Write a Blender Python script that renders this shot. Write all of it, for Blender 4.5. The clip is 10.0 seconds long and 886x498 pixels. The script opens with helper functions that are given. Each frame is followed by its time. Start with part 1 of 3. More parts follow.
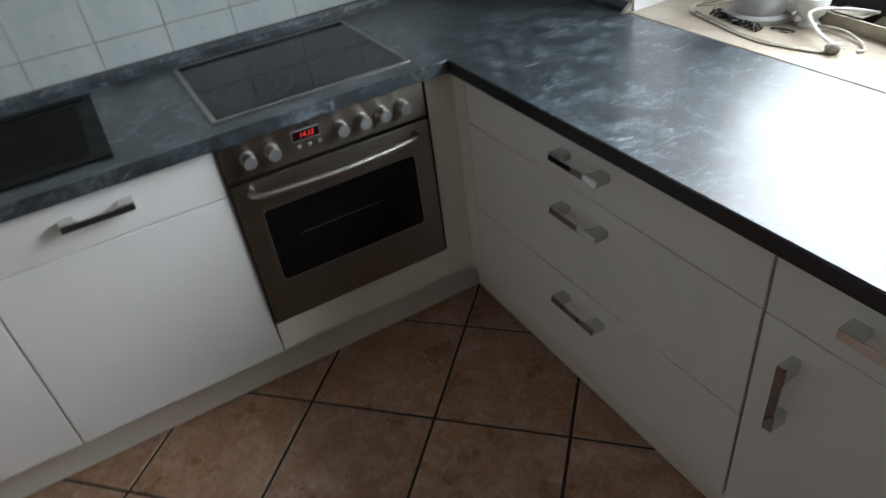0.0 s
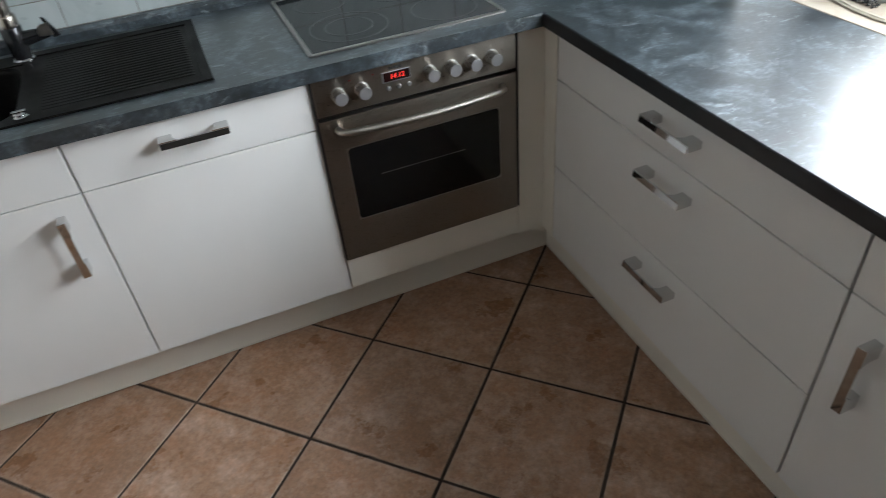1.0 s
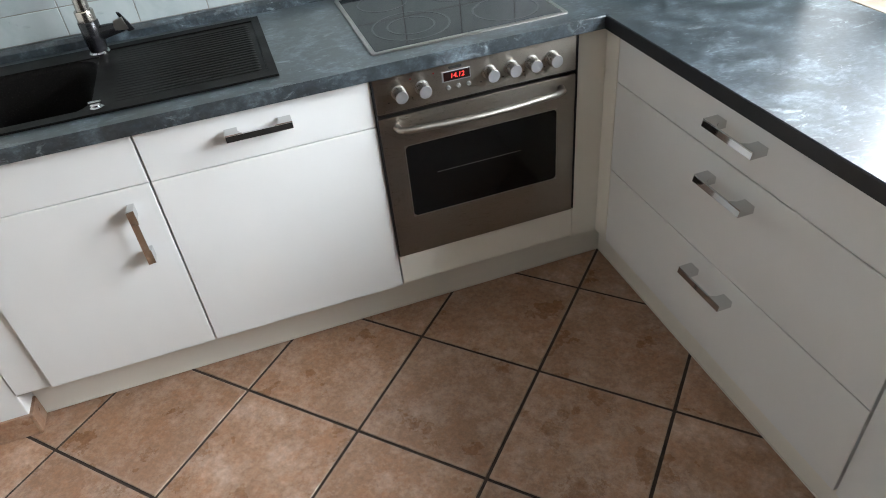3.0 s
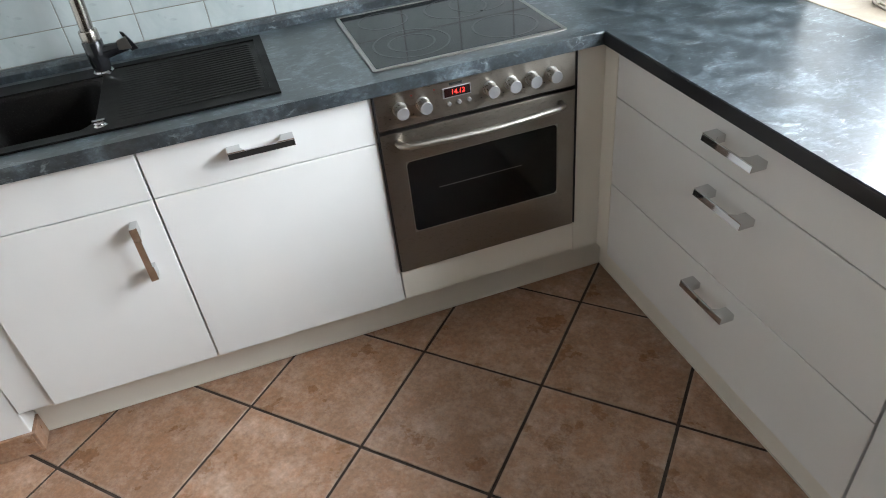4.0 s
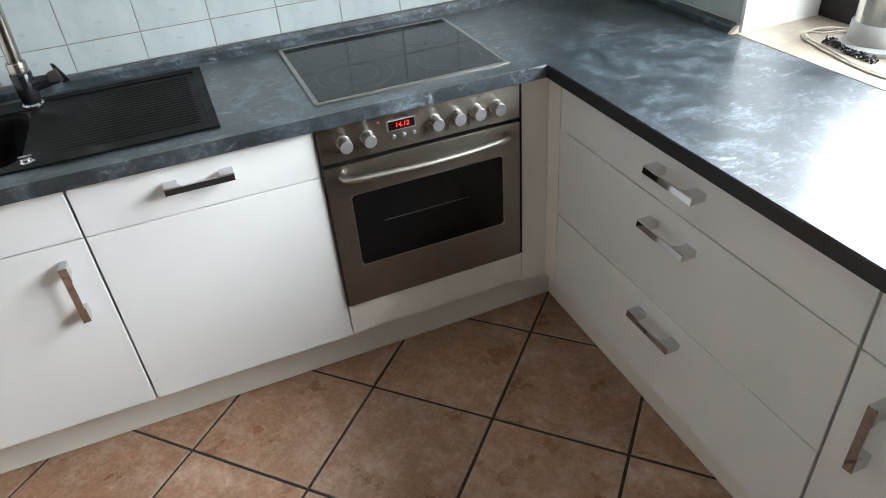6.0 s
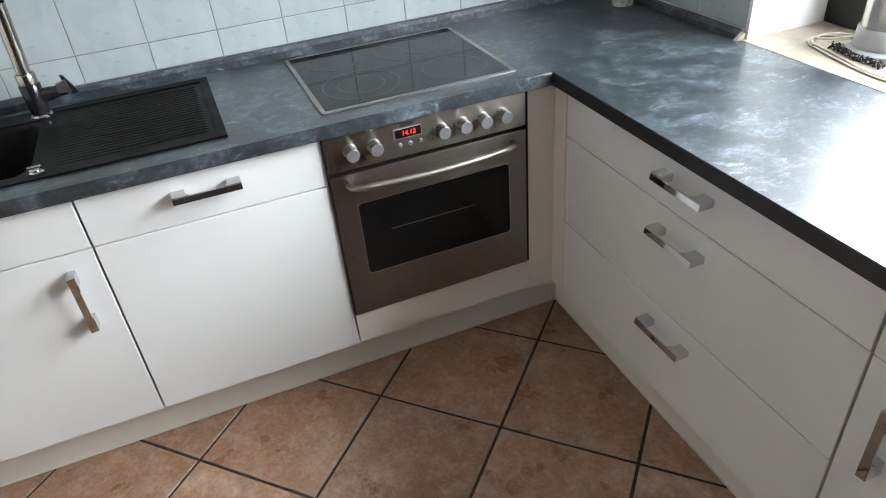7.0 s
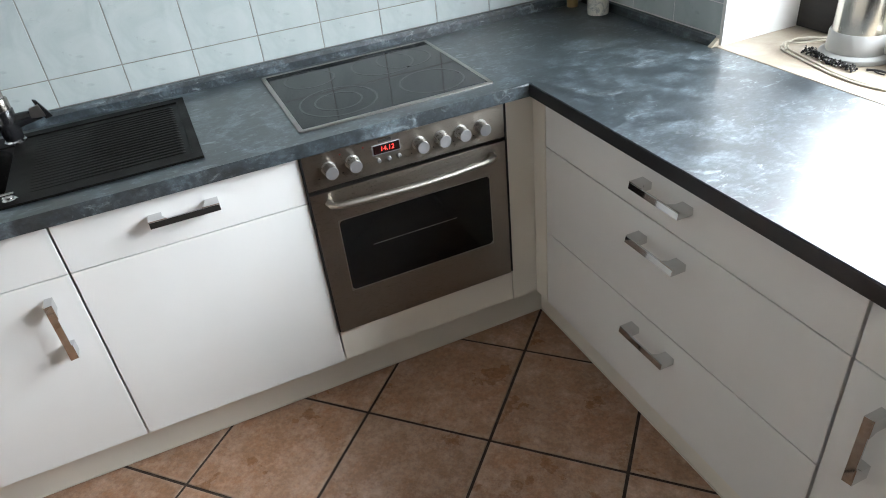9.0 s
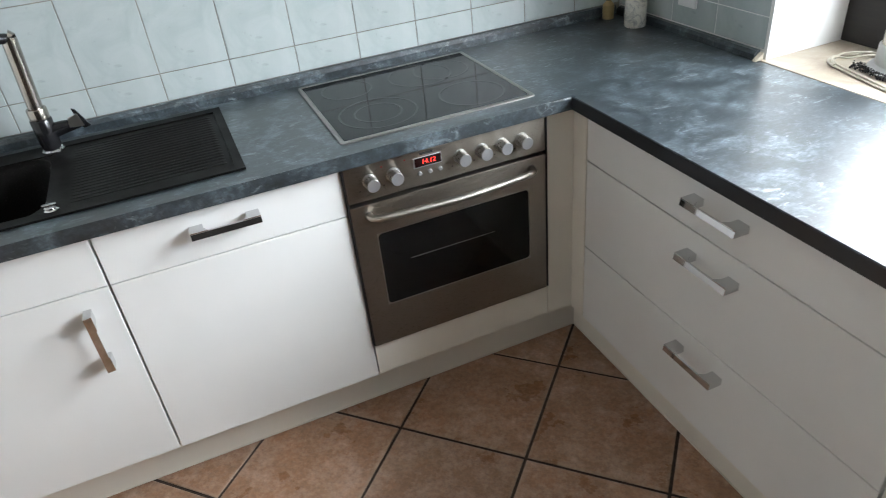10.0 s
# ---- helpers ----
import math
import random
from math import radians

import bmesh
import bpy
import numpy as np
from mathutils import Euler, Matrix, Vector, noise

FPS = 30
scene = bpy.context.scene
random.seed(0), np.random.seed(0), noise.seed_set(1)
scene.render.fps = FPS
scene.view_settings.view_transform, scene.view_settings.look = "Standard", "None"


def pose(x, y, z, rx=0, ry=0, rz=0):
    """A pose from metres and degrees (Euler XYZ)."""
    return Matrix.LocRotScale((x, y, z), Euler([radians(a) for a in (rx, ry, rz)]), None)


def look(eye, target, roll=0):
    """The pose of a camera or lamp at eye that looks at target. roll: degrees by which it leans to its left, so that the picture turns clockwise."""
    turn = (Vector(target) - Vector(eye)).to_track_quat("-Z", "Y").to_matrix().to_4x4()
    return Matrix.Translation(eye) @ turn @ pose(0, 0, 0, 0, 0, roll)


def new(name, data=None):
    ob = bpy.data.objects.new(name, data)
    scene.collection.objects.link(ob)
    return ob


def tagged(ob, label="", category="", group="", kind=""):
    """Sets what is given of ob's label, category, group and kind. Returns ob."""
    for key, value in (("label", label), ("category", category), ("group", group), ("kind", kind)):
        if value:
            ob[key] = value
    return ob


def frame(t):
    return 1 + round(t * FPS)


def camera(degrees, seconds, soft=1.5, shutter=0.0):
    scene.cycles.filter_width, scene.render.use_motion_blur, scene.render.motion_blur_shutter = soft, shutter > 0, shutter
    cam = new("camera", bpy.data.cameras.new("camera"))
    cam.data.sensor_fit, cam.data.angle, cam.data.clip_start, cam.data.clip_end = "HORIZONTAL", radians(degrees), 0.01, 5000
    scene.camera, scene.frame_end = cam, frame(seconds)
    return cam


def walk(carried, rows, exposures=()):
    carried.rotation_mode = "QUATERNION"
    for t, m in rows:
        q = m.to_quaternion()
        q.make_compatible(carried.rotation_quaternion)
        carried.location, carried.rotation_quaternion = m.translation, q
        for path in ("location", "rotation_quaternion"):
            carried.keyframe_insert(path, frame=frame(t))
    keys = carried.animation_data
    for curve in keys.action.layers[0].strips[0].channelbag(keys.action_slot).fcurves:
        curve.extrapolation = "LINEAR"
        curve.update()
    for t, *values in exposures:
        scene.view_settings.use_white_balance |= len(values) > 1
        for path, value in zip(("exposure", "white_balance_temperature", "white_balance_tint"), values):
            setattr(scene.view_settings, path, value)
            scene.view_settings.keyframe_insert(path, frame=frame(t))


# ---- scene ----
cam = camera(66.1, 10.0, soft=1.0, shutter=0.6)
PATH = [
    (0, (0.077, 0.008, 1.668), (0.765, 1.464, 0.483), -8.1),
    (0.5, (0.023, 0.017, 1.667), (0.656, 1.444, 0.417), -4.5),
    (1, (0.001, -0.005, 1.655), (0.518, 1.467, 0.404), -5.8),
    (1.5, (-0.025, -0.007, 1.649), (0.43, 1.493, 0.406), -5.5),
    (2, (-0.024, -0.002, 1.66), (0.419, 1.506, 0.424), -5.7),
    (3.5, (-0.036, -0.008, 1.659), (0.357, 1.512, 0.421), -6.7),
    (4, (-0.035, -0.009, 1.663), (0.376, 1.535, 0.459), -6.9),
    (4.5, (-0.02, 0.004, 1.658), (0.446, 1.507, 0.423), -5.9),
    (5, (-0.007, 0.01, 1.665), (0.54, 1.533, 0.489), -4.7),
    (6.5, (0.001, 0.017, 1.668), (0.552, 1.558, 0.518), -5.1),
    (7, (-0.005, 0.017, 1.664), (0.541, 1.571, 0.53), -5.5),
    (7.5, (0.005, 0.021, 1.668), (0.56, 1.573, 0.535), -6.0),
    (8, (0.013, 0.019, 1.67), (0.583, 1.574, 0.548), -6.2),
    (8.5, (0.017, 0.017, 1.671), (0.596, 1.572, 0.554), -6.4),
    (9, (0.019, 0.024, 1.671), (0.602, 1.577, 0.555), -6.6),
    (9.5, (0.005, 0.05, 1.677), (0.577, 1.619, 0.576), -5.9),
    (10, (-0.053, 0.092, 1.678), (0.52, 1.665, 0.583), -6.3),
]
walk(cam, [(t, look(eye, target, roll)) for t, eye, target, roll in PATH],
     exposures=[(0, -1.29), (0.5, -1.03), (1, -0.74), (1.5, -0.38), (2, -0.22), (3.5, -0.11), (5, -0.11), (6.5, -0.1), (10, -0.09)])

# ---- light ----
world = bpy.data.worlds.new("overcast_sky")
scene.world = world
world.use_nodes = True
wn = world.node_tree
sky = wn.nodes.new("ShaderNodeTexSky")
sky.sky_type = "NISHITA"
sky.sun_disc = False
sky.sun_elevation = radians(38)
sky.sun_rotation = radians(75)
sky.dust_density = 3.0
wn.nodes["Background"].inputs["Strength"].default_value = 0.10
wn.links.new(sky.outputs["Color"], wn.nodes["Background"].inputs["Color"])

sun = new("sun", bpy.data.lights.new("sun", "SUN"))
sun.data.energy, sun.data.angle, sun.data.color = 0.5, radians(25), (1.0, 0.96, 0.9)
sun.matrix_world = look((6, 2, 5), (0, 0.4, 0))

win = new("window_daylight", bpy.data.lights.new("window_daylight", "AREA"))
win.data.shape, win.data.size, win.data.size_y = "RECTANGLE", 5.0, 2.4
win.data.energy, win.data.color = 1090, (0.84, 0.922, 1.0)
win.matrix_world = look((2.75, 0.5, 2.8), (0.871, 0.5, 2.116))

# ---- measures ----
FLOOR_PITCH = 0.4178
WT, WTH = 0.952, 0.04           # worktop top and thickness
YE, XE = 1.660, 0.953           # worktop front edges
YF, XF = 1.685, 0.976           # cabinet fronts
YU, XU = 2.264, 1.530           # upstand faces
YW, XW = 2.285, 1.552           # tiled wall faces
XS = 1.542                      # front edge of the window sill
ZB, ZT = 0.177, 0.907           # bottom and top of the fronts
ZD, ZM = 0.765, 0.466           # joints between the fronts
PY, PX = 1.779, 1.048           # plinth faces
WALL_END = -0.942               # wall end beside the sink cabinet
MODULE = -0.347                 # joint between sink cabinet and dishwasher


# ---- materials ----
def material(name, rough=0.5, metal=0.0, colour=(0.8, 0.8, 0.8)):
    m = bpy.data.materials.new(name)
    m.use_nodes = True
    b = m.node_tree.nodes["Principled BSDF"]
    b.inputs["Base Color"].default_value = (*colour, 1)
    b.inputs["Roughness"].default_value = rough
    b.inputs["Metallic"].default_value = metal
    return m, m.node_tree, b


def coords(nt, scale=(1, 1, 1), rot=(0, 0, 0), kind="Object"):
    tc, mp = nt.nodes.new("ShaderNodeTexCoord"), nt.nodes.new("ShaderNodeMapping")
    nt.links.new(tc.outputs[kind], mp.inputs["Vector"])
    mp.inputs["Scale"].default_value = scale
    mp.inputs["Rotation"].default_value = [radians(a) for a in rot]
    return mp.outputs["Vector"]


def noise_tex(nt, vec, scale, detail=4.0, rough=0.55, distort=0.0):
    n = nt.nodes.new("ShaderNodeTexNoise")
    n.inputs["Scale"].default_value, n.inputs["Detail"].default_value = scale, detail
    n.inputs["Roughness"].default_value, n.inputs["Distortion"].default_value = rough, distort
    nt.links.new(vec, n.inputs["Vector"])
    return n.outputs["Fac"]


def ramp(nt, fac, stops):
    r = nt.nodes.new("ShaderNodeValToRGB")
    el = r.color_ramp.elements
    while len(el) < len(stops):
        el.new(0.5)
    for e, (p, c) in zip(el, stops):
        e.position, e.color = p, (*c, 1) if len(c) == 3 else c
    nt.links.new(fac, r.inputs["Fac"])
    return r.outputs["Color"]


def mix(nt, fac, a, b, mode="MIX"):
    m = nt.nodes.new("ShaderNodeMix")
    m.data_type, m.blend_type = "RGBA", mode
    for sock, v in ((m.inputs[0], fac), (m.inputs[6], a), (m.inputs[7], b)):
        if hasattr(v, "is_linked"):
            nt.links.new(v, sock)
        elif isinstance(v, (int, float)):
            sock.default_value = v
        else:
            sock.default_value = (*v, 1)
    return m.outputs[2]


def bump(nt, b, height, strength, dist=0.002):
    n = nt.nodes.new("ShaderNodeBump")
    n.inputs["Strength"].default_value, n.inputs["Distance"].default_value = strength, dist
    nt.links.new(height, n.inputs["Height"])
    nt.links.new(n.outputs["Normal"], b.inputs["Normal"])


def grey(v):
    return (v, v, v)


def mat_laminate(name, colour, rough):
    m, nt, b = material(name, rough)
    v = coords(nt)
    big = noise_tex(nt, v, 3.0, 3)
    c = ramp(nt, big, [(0.3, [x * 0.95 for x in colour]), (0.7, colour)])
    nt.links.new(c, b.inputs["Base Color"])
    fine = noise_tex(nt, v, 300, 2)
    bump(nt, b, fine, 0.05, 0.0006)
    smudge = noise_tex(nt, v, 9, 4)
    r = ramp(nt, smudge, [(0.3, grey(rough * 0.85)), (0.75, grey(min(1, rough * 1.25)))])
    nt.links.new(r, b.inputs["Roughness"])
    return m


WHITE = mat_laminate("white_laminate", (0.75, 0.742, 0.72), 0.34)
CREAM = mat_laminate("cream_laminate", (0.79, 0.75, 0.665), 0.42)
CARCASS = mat_laminate("carcass_board", (0.62, 0.60, 0.55), 0.5)


def mat_slate(name, rough=0.45):
    """Blue-black slate decor with soft clouds and short light flecks."""
    m, nt, b = material(name, rough)
    v = coords(nt, rot=(0, 0, 52))
    vs = coords(nt, scale=(1.0, 2.0, 1.3), rot=(0, 0, 52))
    cloud = noise_tex(nt, v, 9.5, 9, 0.70, 0.4)
    base = ramp(nt, cloud, [(0.32, (0.009, 0.0125, 0.0150)), (0.50, (0.0225, 0.0310, 0.0365)), (0.67, (0.098, 0.125, 0.142))])
    grain = noise_tex(nt, vs, 48, 8, 0.7, 0.6)
    g = ramp(nt, grain, [(0.36, grey(0.45)), (0.52, grey(1.0)), (0.68, grey(1.9))])
    base = mix(nt, 1.0, base, g, "MULTIPLY")
    vf = coords(nt, scale=(1.0, 2.1, 1.5), rot=(0, 0, 48))
    fleck = noise_tex(nt, vf, 17.0, 6, 0.62, 1.3)
    f1 = ramp(nt, fleck, [(0.57, grey(0)), (0.70, grey(0.60))])
    f2 = ramp(nt, noise_tex(nt, v, 7.0, 3), [(0.45, grey(0)), (0.62, grey(1))])
    ff = mix(nt, 1.0, f1, f2, "MULTIPLY")
    colour = mix(nt, ff, base, (0.33, 0.375, 0.395))
    strokes = noise_tex(nt, coords(nt, scale=(1.0, 2.4, 1.6), rot=(0, 0, 40)), 36, 4, 0.6, 0.8)
    f3 = mix(nt, 1.0, ramp(nt, strokes, [(0.60, grey(0)), (0.70, grey(0.55))]), f2, "MULTIPLY")
    colour = mix(nt, f3, colour, (0.36, 0.41, 0.435))
    nt.links.new(colour, b.inputs["Base Color"])
    rr = ramp(nt, cloud, [(0.3, grey(rough * 0.9)), (0.7, grey(rough * 1.1))])
    nt.links.new(rr, b.inputs["Roughness"])
    b.inputs["Specular IOR Level"].default_value = 0.50
    b.inputs["Coat Weight"].default_value, b.inputs["Coat Roughness"].default_value = 0.72, 0.28
    bump(nt, b, grain, 0.05, 0.0006)
    return m


SLATE = mat_slate("slate_worktop")
EDGE, nt, b = material("dark_edge_band", 0.42, 0, (0.012, 0.013, 0.016))
bump(nt, b, noise_tex(nt, coords(nt), 90, 3), 0.1, 0.001)


def mat_terracotta(name, k=1.0, worn=0.0):
    m, nt, b = material(name, 0.36)
    oi = nt.nodes.new("ShaderNodeObjectInfo")
    tc = nt.nodes.new("ShaderNodeTexCoord")
    sh = nt.nodes.new("ShaderNodeVectorMath")
    sh.operation = "MULTIPLY_ADD"
    cmb = nt.nodes.new("ShaderNodeCombineXYZ")
    for i in range(3):
        nt.links.new(oi.outputs["Random"], cmb.inputs[i])
    nt.links.new(cmb.outputs[0], sh.inputs[0])
    sh.inputs[1].default_value = (17, 31, 7)
    nt.links.new(tc.outputs["Object"], sh.inputs[2])
    v = sh.outputs[0]
    big = noise_tex(nt, v, 6.0, 6, 0.6)
    mid = noise_tex(nt, v, 22, 7, 0.68)
    fine = noise_tex(nt, v, 70, 6, 0.7)
    base = ramp(nt, mix(nt, 0.45, big, mid), [(0.34, [x * k for x in (0.222, 0.118, 0.065)]), (0.47, [x * k for x in (0.235, 0.130, 0.075)]),
                                              (0.60, [x * k for x in (0.284, 0.178, 0.116)])])
    rust = ramp(nt, noise_tex(nt, v, 12.0, 8, 0.74), [(0.47, grey(0)), (0.66, grey(0.75))])
    c = mix(nt, rust, base, [x * k for x in (0.262, 0.120, 0.056)])
    bloom = ramp(nt, noise_tex(nt, v, 10.0, 9, 0.80), [(0.47, grey(0)), (0.66, grey(0.65))])
    c = mix(nt, bloom, c, [x * k for x in (0.42, 0.305, 0.240)])
    spk = ramp(nt, fine, [(0.34, grey(0.80)), (0.50, grey(1.0)), (0.66, grey(1.20))])
    c = mix(nt, 1.0, c, spk, "MULTIPLY")
    tone = ramp(nt, oi.outputs["Random"], [(0.0, grey(0.88)), (1.0, grey(1.1))])
    c = mix(nt, 1.0, c, tone, "MULTIPLY")
    if worn:
        # paler, worn glaze along the tile's four edges
        sep = nt.nodes.new("ShaderNodeSeparateXYZ")
        nt.links.new(tc.outputs["Object"], sep.inputs[0])
        near = []
        for axis in (0, 1):
            pp = nt.nodes.new("ShaderNodeMath")
            pp.operation = "PINGPONG"
            pp.inputs[1].default_value = worn / 2
            nt.links.new(sep.outputs[axis], pp.inputs[0])
            near.append(pp.outputs[0])
        mn = nt.nodes.new("ShaderNodeMath")
        mn.operation = "MINIMUM"
        nt.links.new(near[0], mn.inputs[0])
        nt.links.new(near[1], mn.inputs[1])
        pale = ramp(nt, mn.outputs[0], [(0.0, grey(0.4)), (0.012, grey(0.0))])
        patch = ramp(nt, mid, [(0.38, grey(0.2)), (0.6, grey(1.0))])
        c = mix(nt, mix(nt, 1.0, pale, patch, "MULTIPLY"), c, (0.45, 0.35, 0.28))
    nt.links.new(c, b.inputs["Base Color"])
    r = ramp(nt, big, [(0.3, grey(0.25)), (0.75, grey(0.36))])
    nt.links.new(r, b.inputs["Roughness"])
    b.inputs["Specular IOR Level"].default_value = 0.62
    bump(nt, b, mix(nt, 0.5, mid, fine), 0.22, 0.0015)
    return m


TERRA = mat_terracotta("terracotta_tile", 1.15)
TERRA_FLOOR = mat_terracotta("terracotta_floor_tile", 1.20, FLOOR_PITCH - 0.010)
GROUT, nt, b = material("dark_grout", 0.9)
nt.links.new(ramp(nt, noise_tex(nt, coords(nt), 60, 4), [(0.3, (0.026, 0.016, 0.011)), (0.7, (0.060, 0.039, 0.027))]), b.inputs["Base Color"])


def mat_glaze():
    m, nt, b = material("pale_glazed_tile", 0.16)
    oi = nt.nodes.new("ShaderNodeObjectInfo")
    v = coords(nt)
    cl = noise_tex(nt, v, 9, 5, 0.6, 1.0)
    c = ramp(nt, cl, [(0.25, (0.375, 0.425, 0.417)), (0.5, (0.445, 0.490, 0.480)), (0.75, (0.490, 0.530, 0.520))])
    sp = noise_tex(nt, v, 26, 3, 0.6, 0.5)
    s = ramp(nt, sp, [(0.27, grey(0.82)), (0.36, grey(1))])
    c = mix(nt, 1.0, c, s, "MULTIPLY")
    t = ramp(nt, oi.outputs["Random"], [(0, grey(0.96)), (1, grey(1.03))])
    c = mix(nt, 1.0, c, t, "MULTIPLY")
    nt.links.new(c, b.inputs["Base Color"])
    bump(nt, b, noise_tex(nt, v, 14, 2), 0.08, 0.003)
    return m


GLAZE = mat_glaze()
JOINT, nt, b = material("tile_joint", 0.9)
nt.links.new(ramp(nt, noise_tex(nt, coords(nt), 40, 3), [(0.3, (0.20, 0.188, 0.16)), (0.7, (0.29, 0.275, 0.24))]), b.inputs["Base Color"])


def mat_plaster(name, colour):
    m, nt, b = material(name, 0.85)
    v = coords(nt)
    c = ramp(nt, noise_tex(nt, v, 2.0, 4), [(0.3, [x * 0.93 for x in colour]), (0.7, colour)])
    nt.links.new(c, b.inputs["Base Color"])
    bump(nt, b, noise_tex(nt, v, 120, 4), 0.25, 0.002)
    return m


PLASTER = mat_plaster("white_plaster", (0.78, 0.77, 0.745))
# near-black, chosen for what the chrome handles mirror
FARWALL = mat_plaster("unseen_dark_wall", (0.036, 0.031, 0.028))
# kept pale so the unseen side wall throws light back
WARMWALL = mat_plaster("unseen_bounce_wall", (0.83, 0.80, 0.74))
CEIL = mat_plaster("ceiling_paint", (0.82, 0.81, 0.79))


def mat_steel(name, colour, rough, stretch):
    m, nt, b = material(name, rough, 1.0, colour)
    v = coords(nt, scale=stretch)
    n = noise_tex(nt, v, 30, 3)
    nt.links.new(ramp(nt, n, [(0.3, grey(rough * 0.8)), (0.7, grey(rough * 1.25))]), b.inputs["Roughness"])
    nt.links.new(ramp(nt, n, [(0.3, [x * 0.965 for x in colour]), (0.7, colour)]), b.inputs["Base Color"])
    bump(nt, b, n, 0.04, 0.0005)
    return m


STEEL = mat_steel("brushed_steel", (0.29, 0.262, 0.228), 0.32, (2, 70, 70))
nt = STEEL.node_tree
brush_way = nt.nodes.new("ShaderNodeCombineXYZ")
brush_way.inputs[2].default_value = 1.0
b = nt.nodes["Principled BSDF"]
b.inputs["Anisotropic"].default_value = 0.8
nt.links.new(brush_way.outputs[0], b.inputs["Tangent"])
BAR, nt, b = material("satin_steel_bar", 0.34, 1.0, (0.43, 0.40, 0.36))
nt.links.new(ramp(nt, noise_tex(nt, coords(nt), 25, 3), [(0.3, grey(0.31)), (0.7, grey(0.38))]), b.inputs["Roughness"])
COLUMN, nt, b = material("tap_steel", 0.2, 1.0, (0.42, 0.38, 0.335))
nt.links.new(ramp(nt, noise_tex(nt, coords(nt), 30, 3), [(0.3, grey(0.16)), (0.7, grey(0.24))]), b.inputs["Roughness"])
HOBRIM = mat_steel("hob_rim_steel", (0.41, 0.39, 0.365), 0.32, (14, 14, 14))
KNOBSIDE = mat_steel("polished_knob_side", (0.50, 0.49, 0.47), 0.30, (6, 6, 6))
KNOB = mat_steel("satin_knob", (0.49, 0.50, 0.515), 0.45, (6, 6, 6))
CHROME, nt, b = material("chrome", 0.045, 1.0, (0.60, 0.60, 0.60))
bump(nt, b, noise_tex(nt, coords(nt), 60, 2), 0.02, 0.0005)
CERAN, nt, b = material("black_glass_ceramic", 0.05, 0.0, (0.008, 0.0085, 0.009))
b.inputs["Specular IOR Level"].default_value = 0.23
nt.links.new(ramp(nt, noise_tex(nt, coords(nt), 14, 4), [(0.35, grey(0.04)), (0.75, grey(0.10))]), b.inputs["Roughness"])
PRINT, nt, b = material("grey_ring_print", 0.22, 0.0, (0.024, 0.026, 0.0275))
OVENGLASS, nt, b = material("dark_oven_glass", 0.06, 0.0, (0.005, 0.005, 0.005))
b.inputs["Specular IOR Level"].default_value = 0.25
nt.links.new(ramp(nt, noise_tex(nt, coords(nt), 10, 4), [(0.35, grey(0.05)), (0.75, grey(0.11))]), b.inputs["Roughness"])
BLACKP, nt, b = material("black_plastic", 0.45, 0.0, (0.010, 0.010, 0.011))
bump(nt, b, noise_tex(nt, coords(nt), 180, 2), 0.1, 0.0006)
BLACKGLOSS, nt, b = material("black_gloss", 0.18, 0.0, (0.012, 0.012, 0.013))
bump(nt, b, noise_tex(nt, coords(nt), 70, 2), 0.03, 0.0005)
DISPLAY, nt, b = material("display_glass", 0.12, 0.0, (0.012, 0.004, 0.004))
LED, nt, b = material("red_led", 0.5, 0.0, (0.6, 0.02, 0.02))
b.inputs["Emission Color"].default_value, b.inputs["Emission Strength"].default_value = (1.0, 0.045, 0.03, 1), 1.7
REDLAMP, nt, b = material("red_pilot_lens", 0.3, 0.0, (0.35, 0.04, 0.03))
LETTER, nt, b = material("dark_print", 0.5, 0.0, (0.03, 0.03, 0.03))
RACK, nt, b = material("dull_rack_wire", 0.35, 1.0, (0.28, 0.27, 0.25))


def mat_composite():
    m, nt, b = material("black_composite", 0.46)
    v = coords(nt)
    n = noise_tex(nt, v, 260, 3)
    w = noise_tex(nt, v, 7, 4)
    c = ramp(nt, n, [(0.35, (0.002, 0.0018, 0.0016)), (0.62, (0.0058, 0.0048, 0.0043)), (0.74, (0.022, 0.020, 0.019))])
    nt.links.new(c, b.inputs["Base Color"])
    nt.links.new(ramp(nt, w, [(0.3, grey(0.36)), (0.7, grey(0.56))]), b.inputs["Roughness"])
    b.inputs["Specular IOR Level"].default_value = 0.12
    bump(nt, b, n, 0.2, 0.0008)
    return m


COMPOSITE = mat_composite()


def mat_ledge():
    m, nt, b = material("cream_stone_sill", 0.4)
    v = coords(nt)
    c = ramp(nt, noise_tex(nt, v, 8, 6, 0.65, 0.8), [(0.28, (0.22, 0.175, 0.130)), (0.5, (0.32, 0.270, 0.208)), (0.75, (0.40, 0.355, 0.29))])
    nt.links.new(c, b.inputs["Base Color"])
    bump(nt, b, noise_tex(nt, v, 90, 3), 0.1, 0.001)
    return m


LEDGE = mat_ledge()


def mat_darkwood():
    m, nt, b = material("dark_brown_wood", 0.62)
    n = noise_tex(nt, coords(nt, scale=(6, 1, 6)), 14, 5, 0.6, 0.6)
    nt.links.new(ramp(nt, n, [(0.3, (0.004, 0.003, 0.003)), (0.7, (0.012, 0.008, 0.007))]), b.inputs["Base Color"])
    bump(nt, b, n, 0.15, 0.001)
    return m


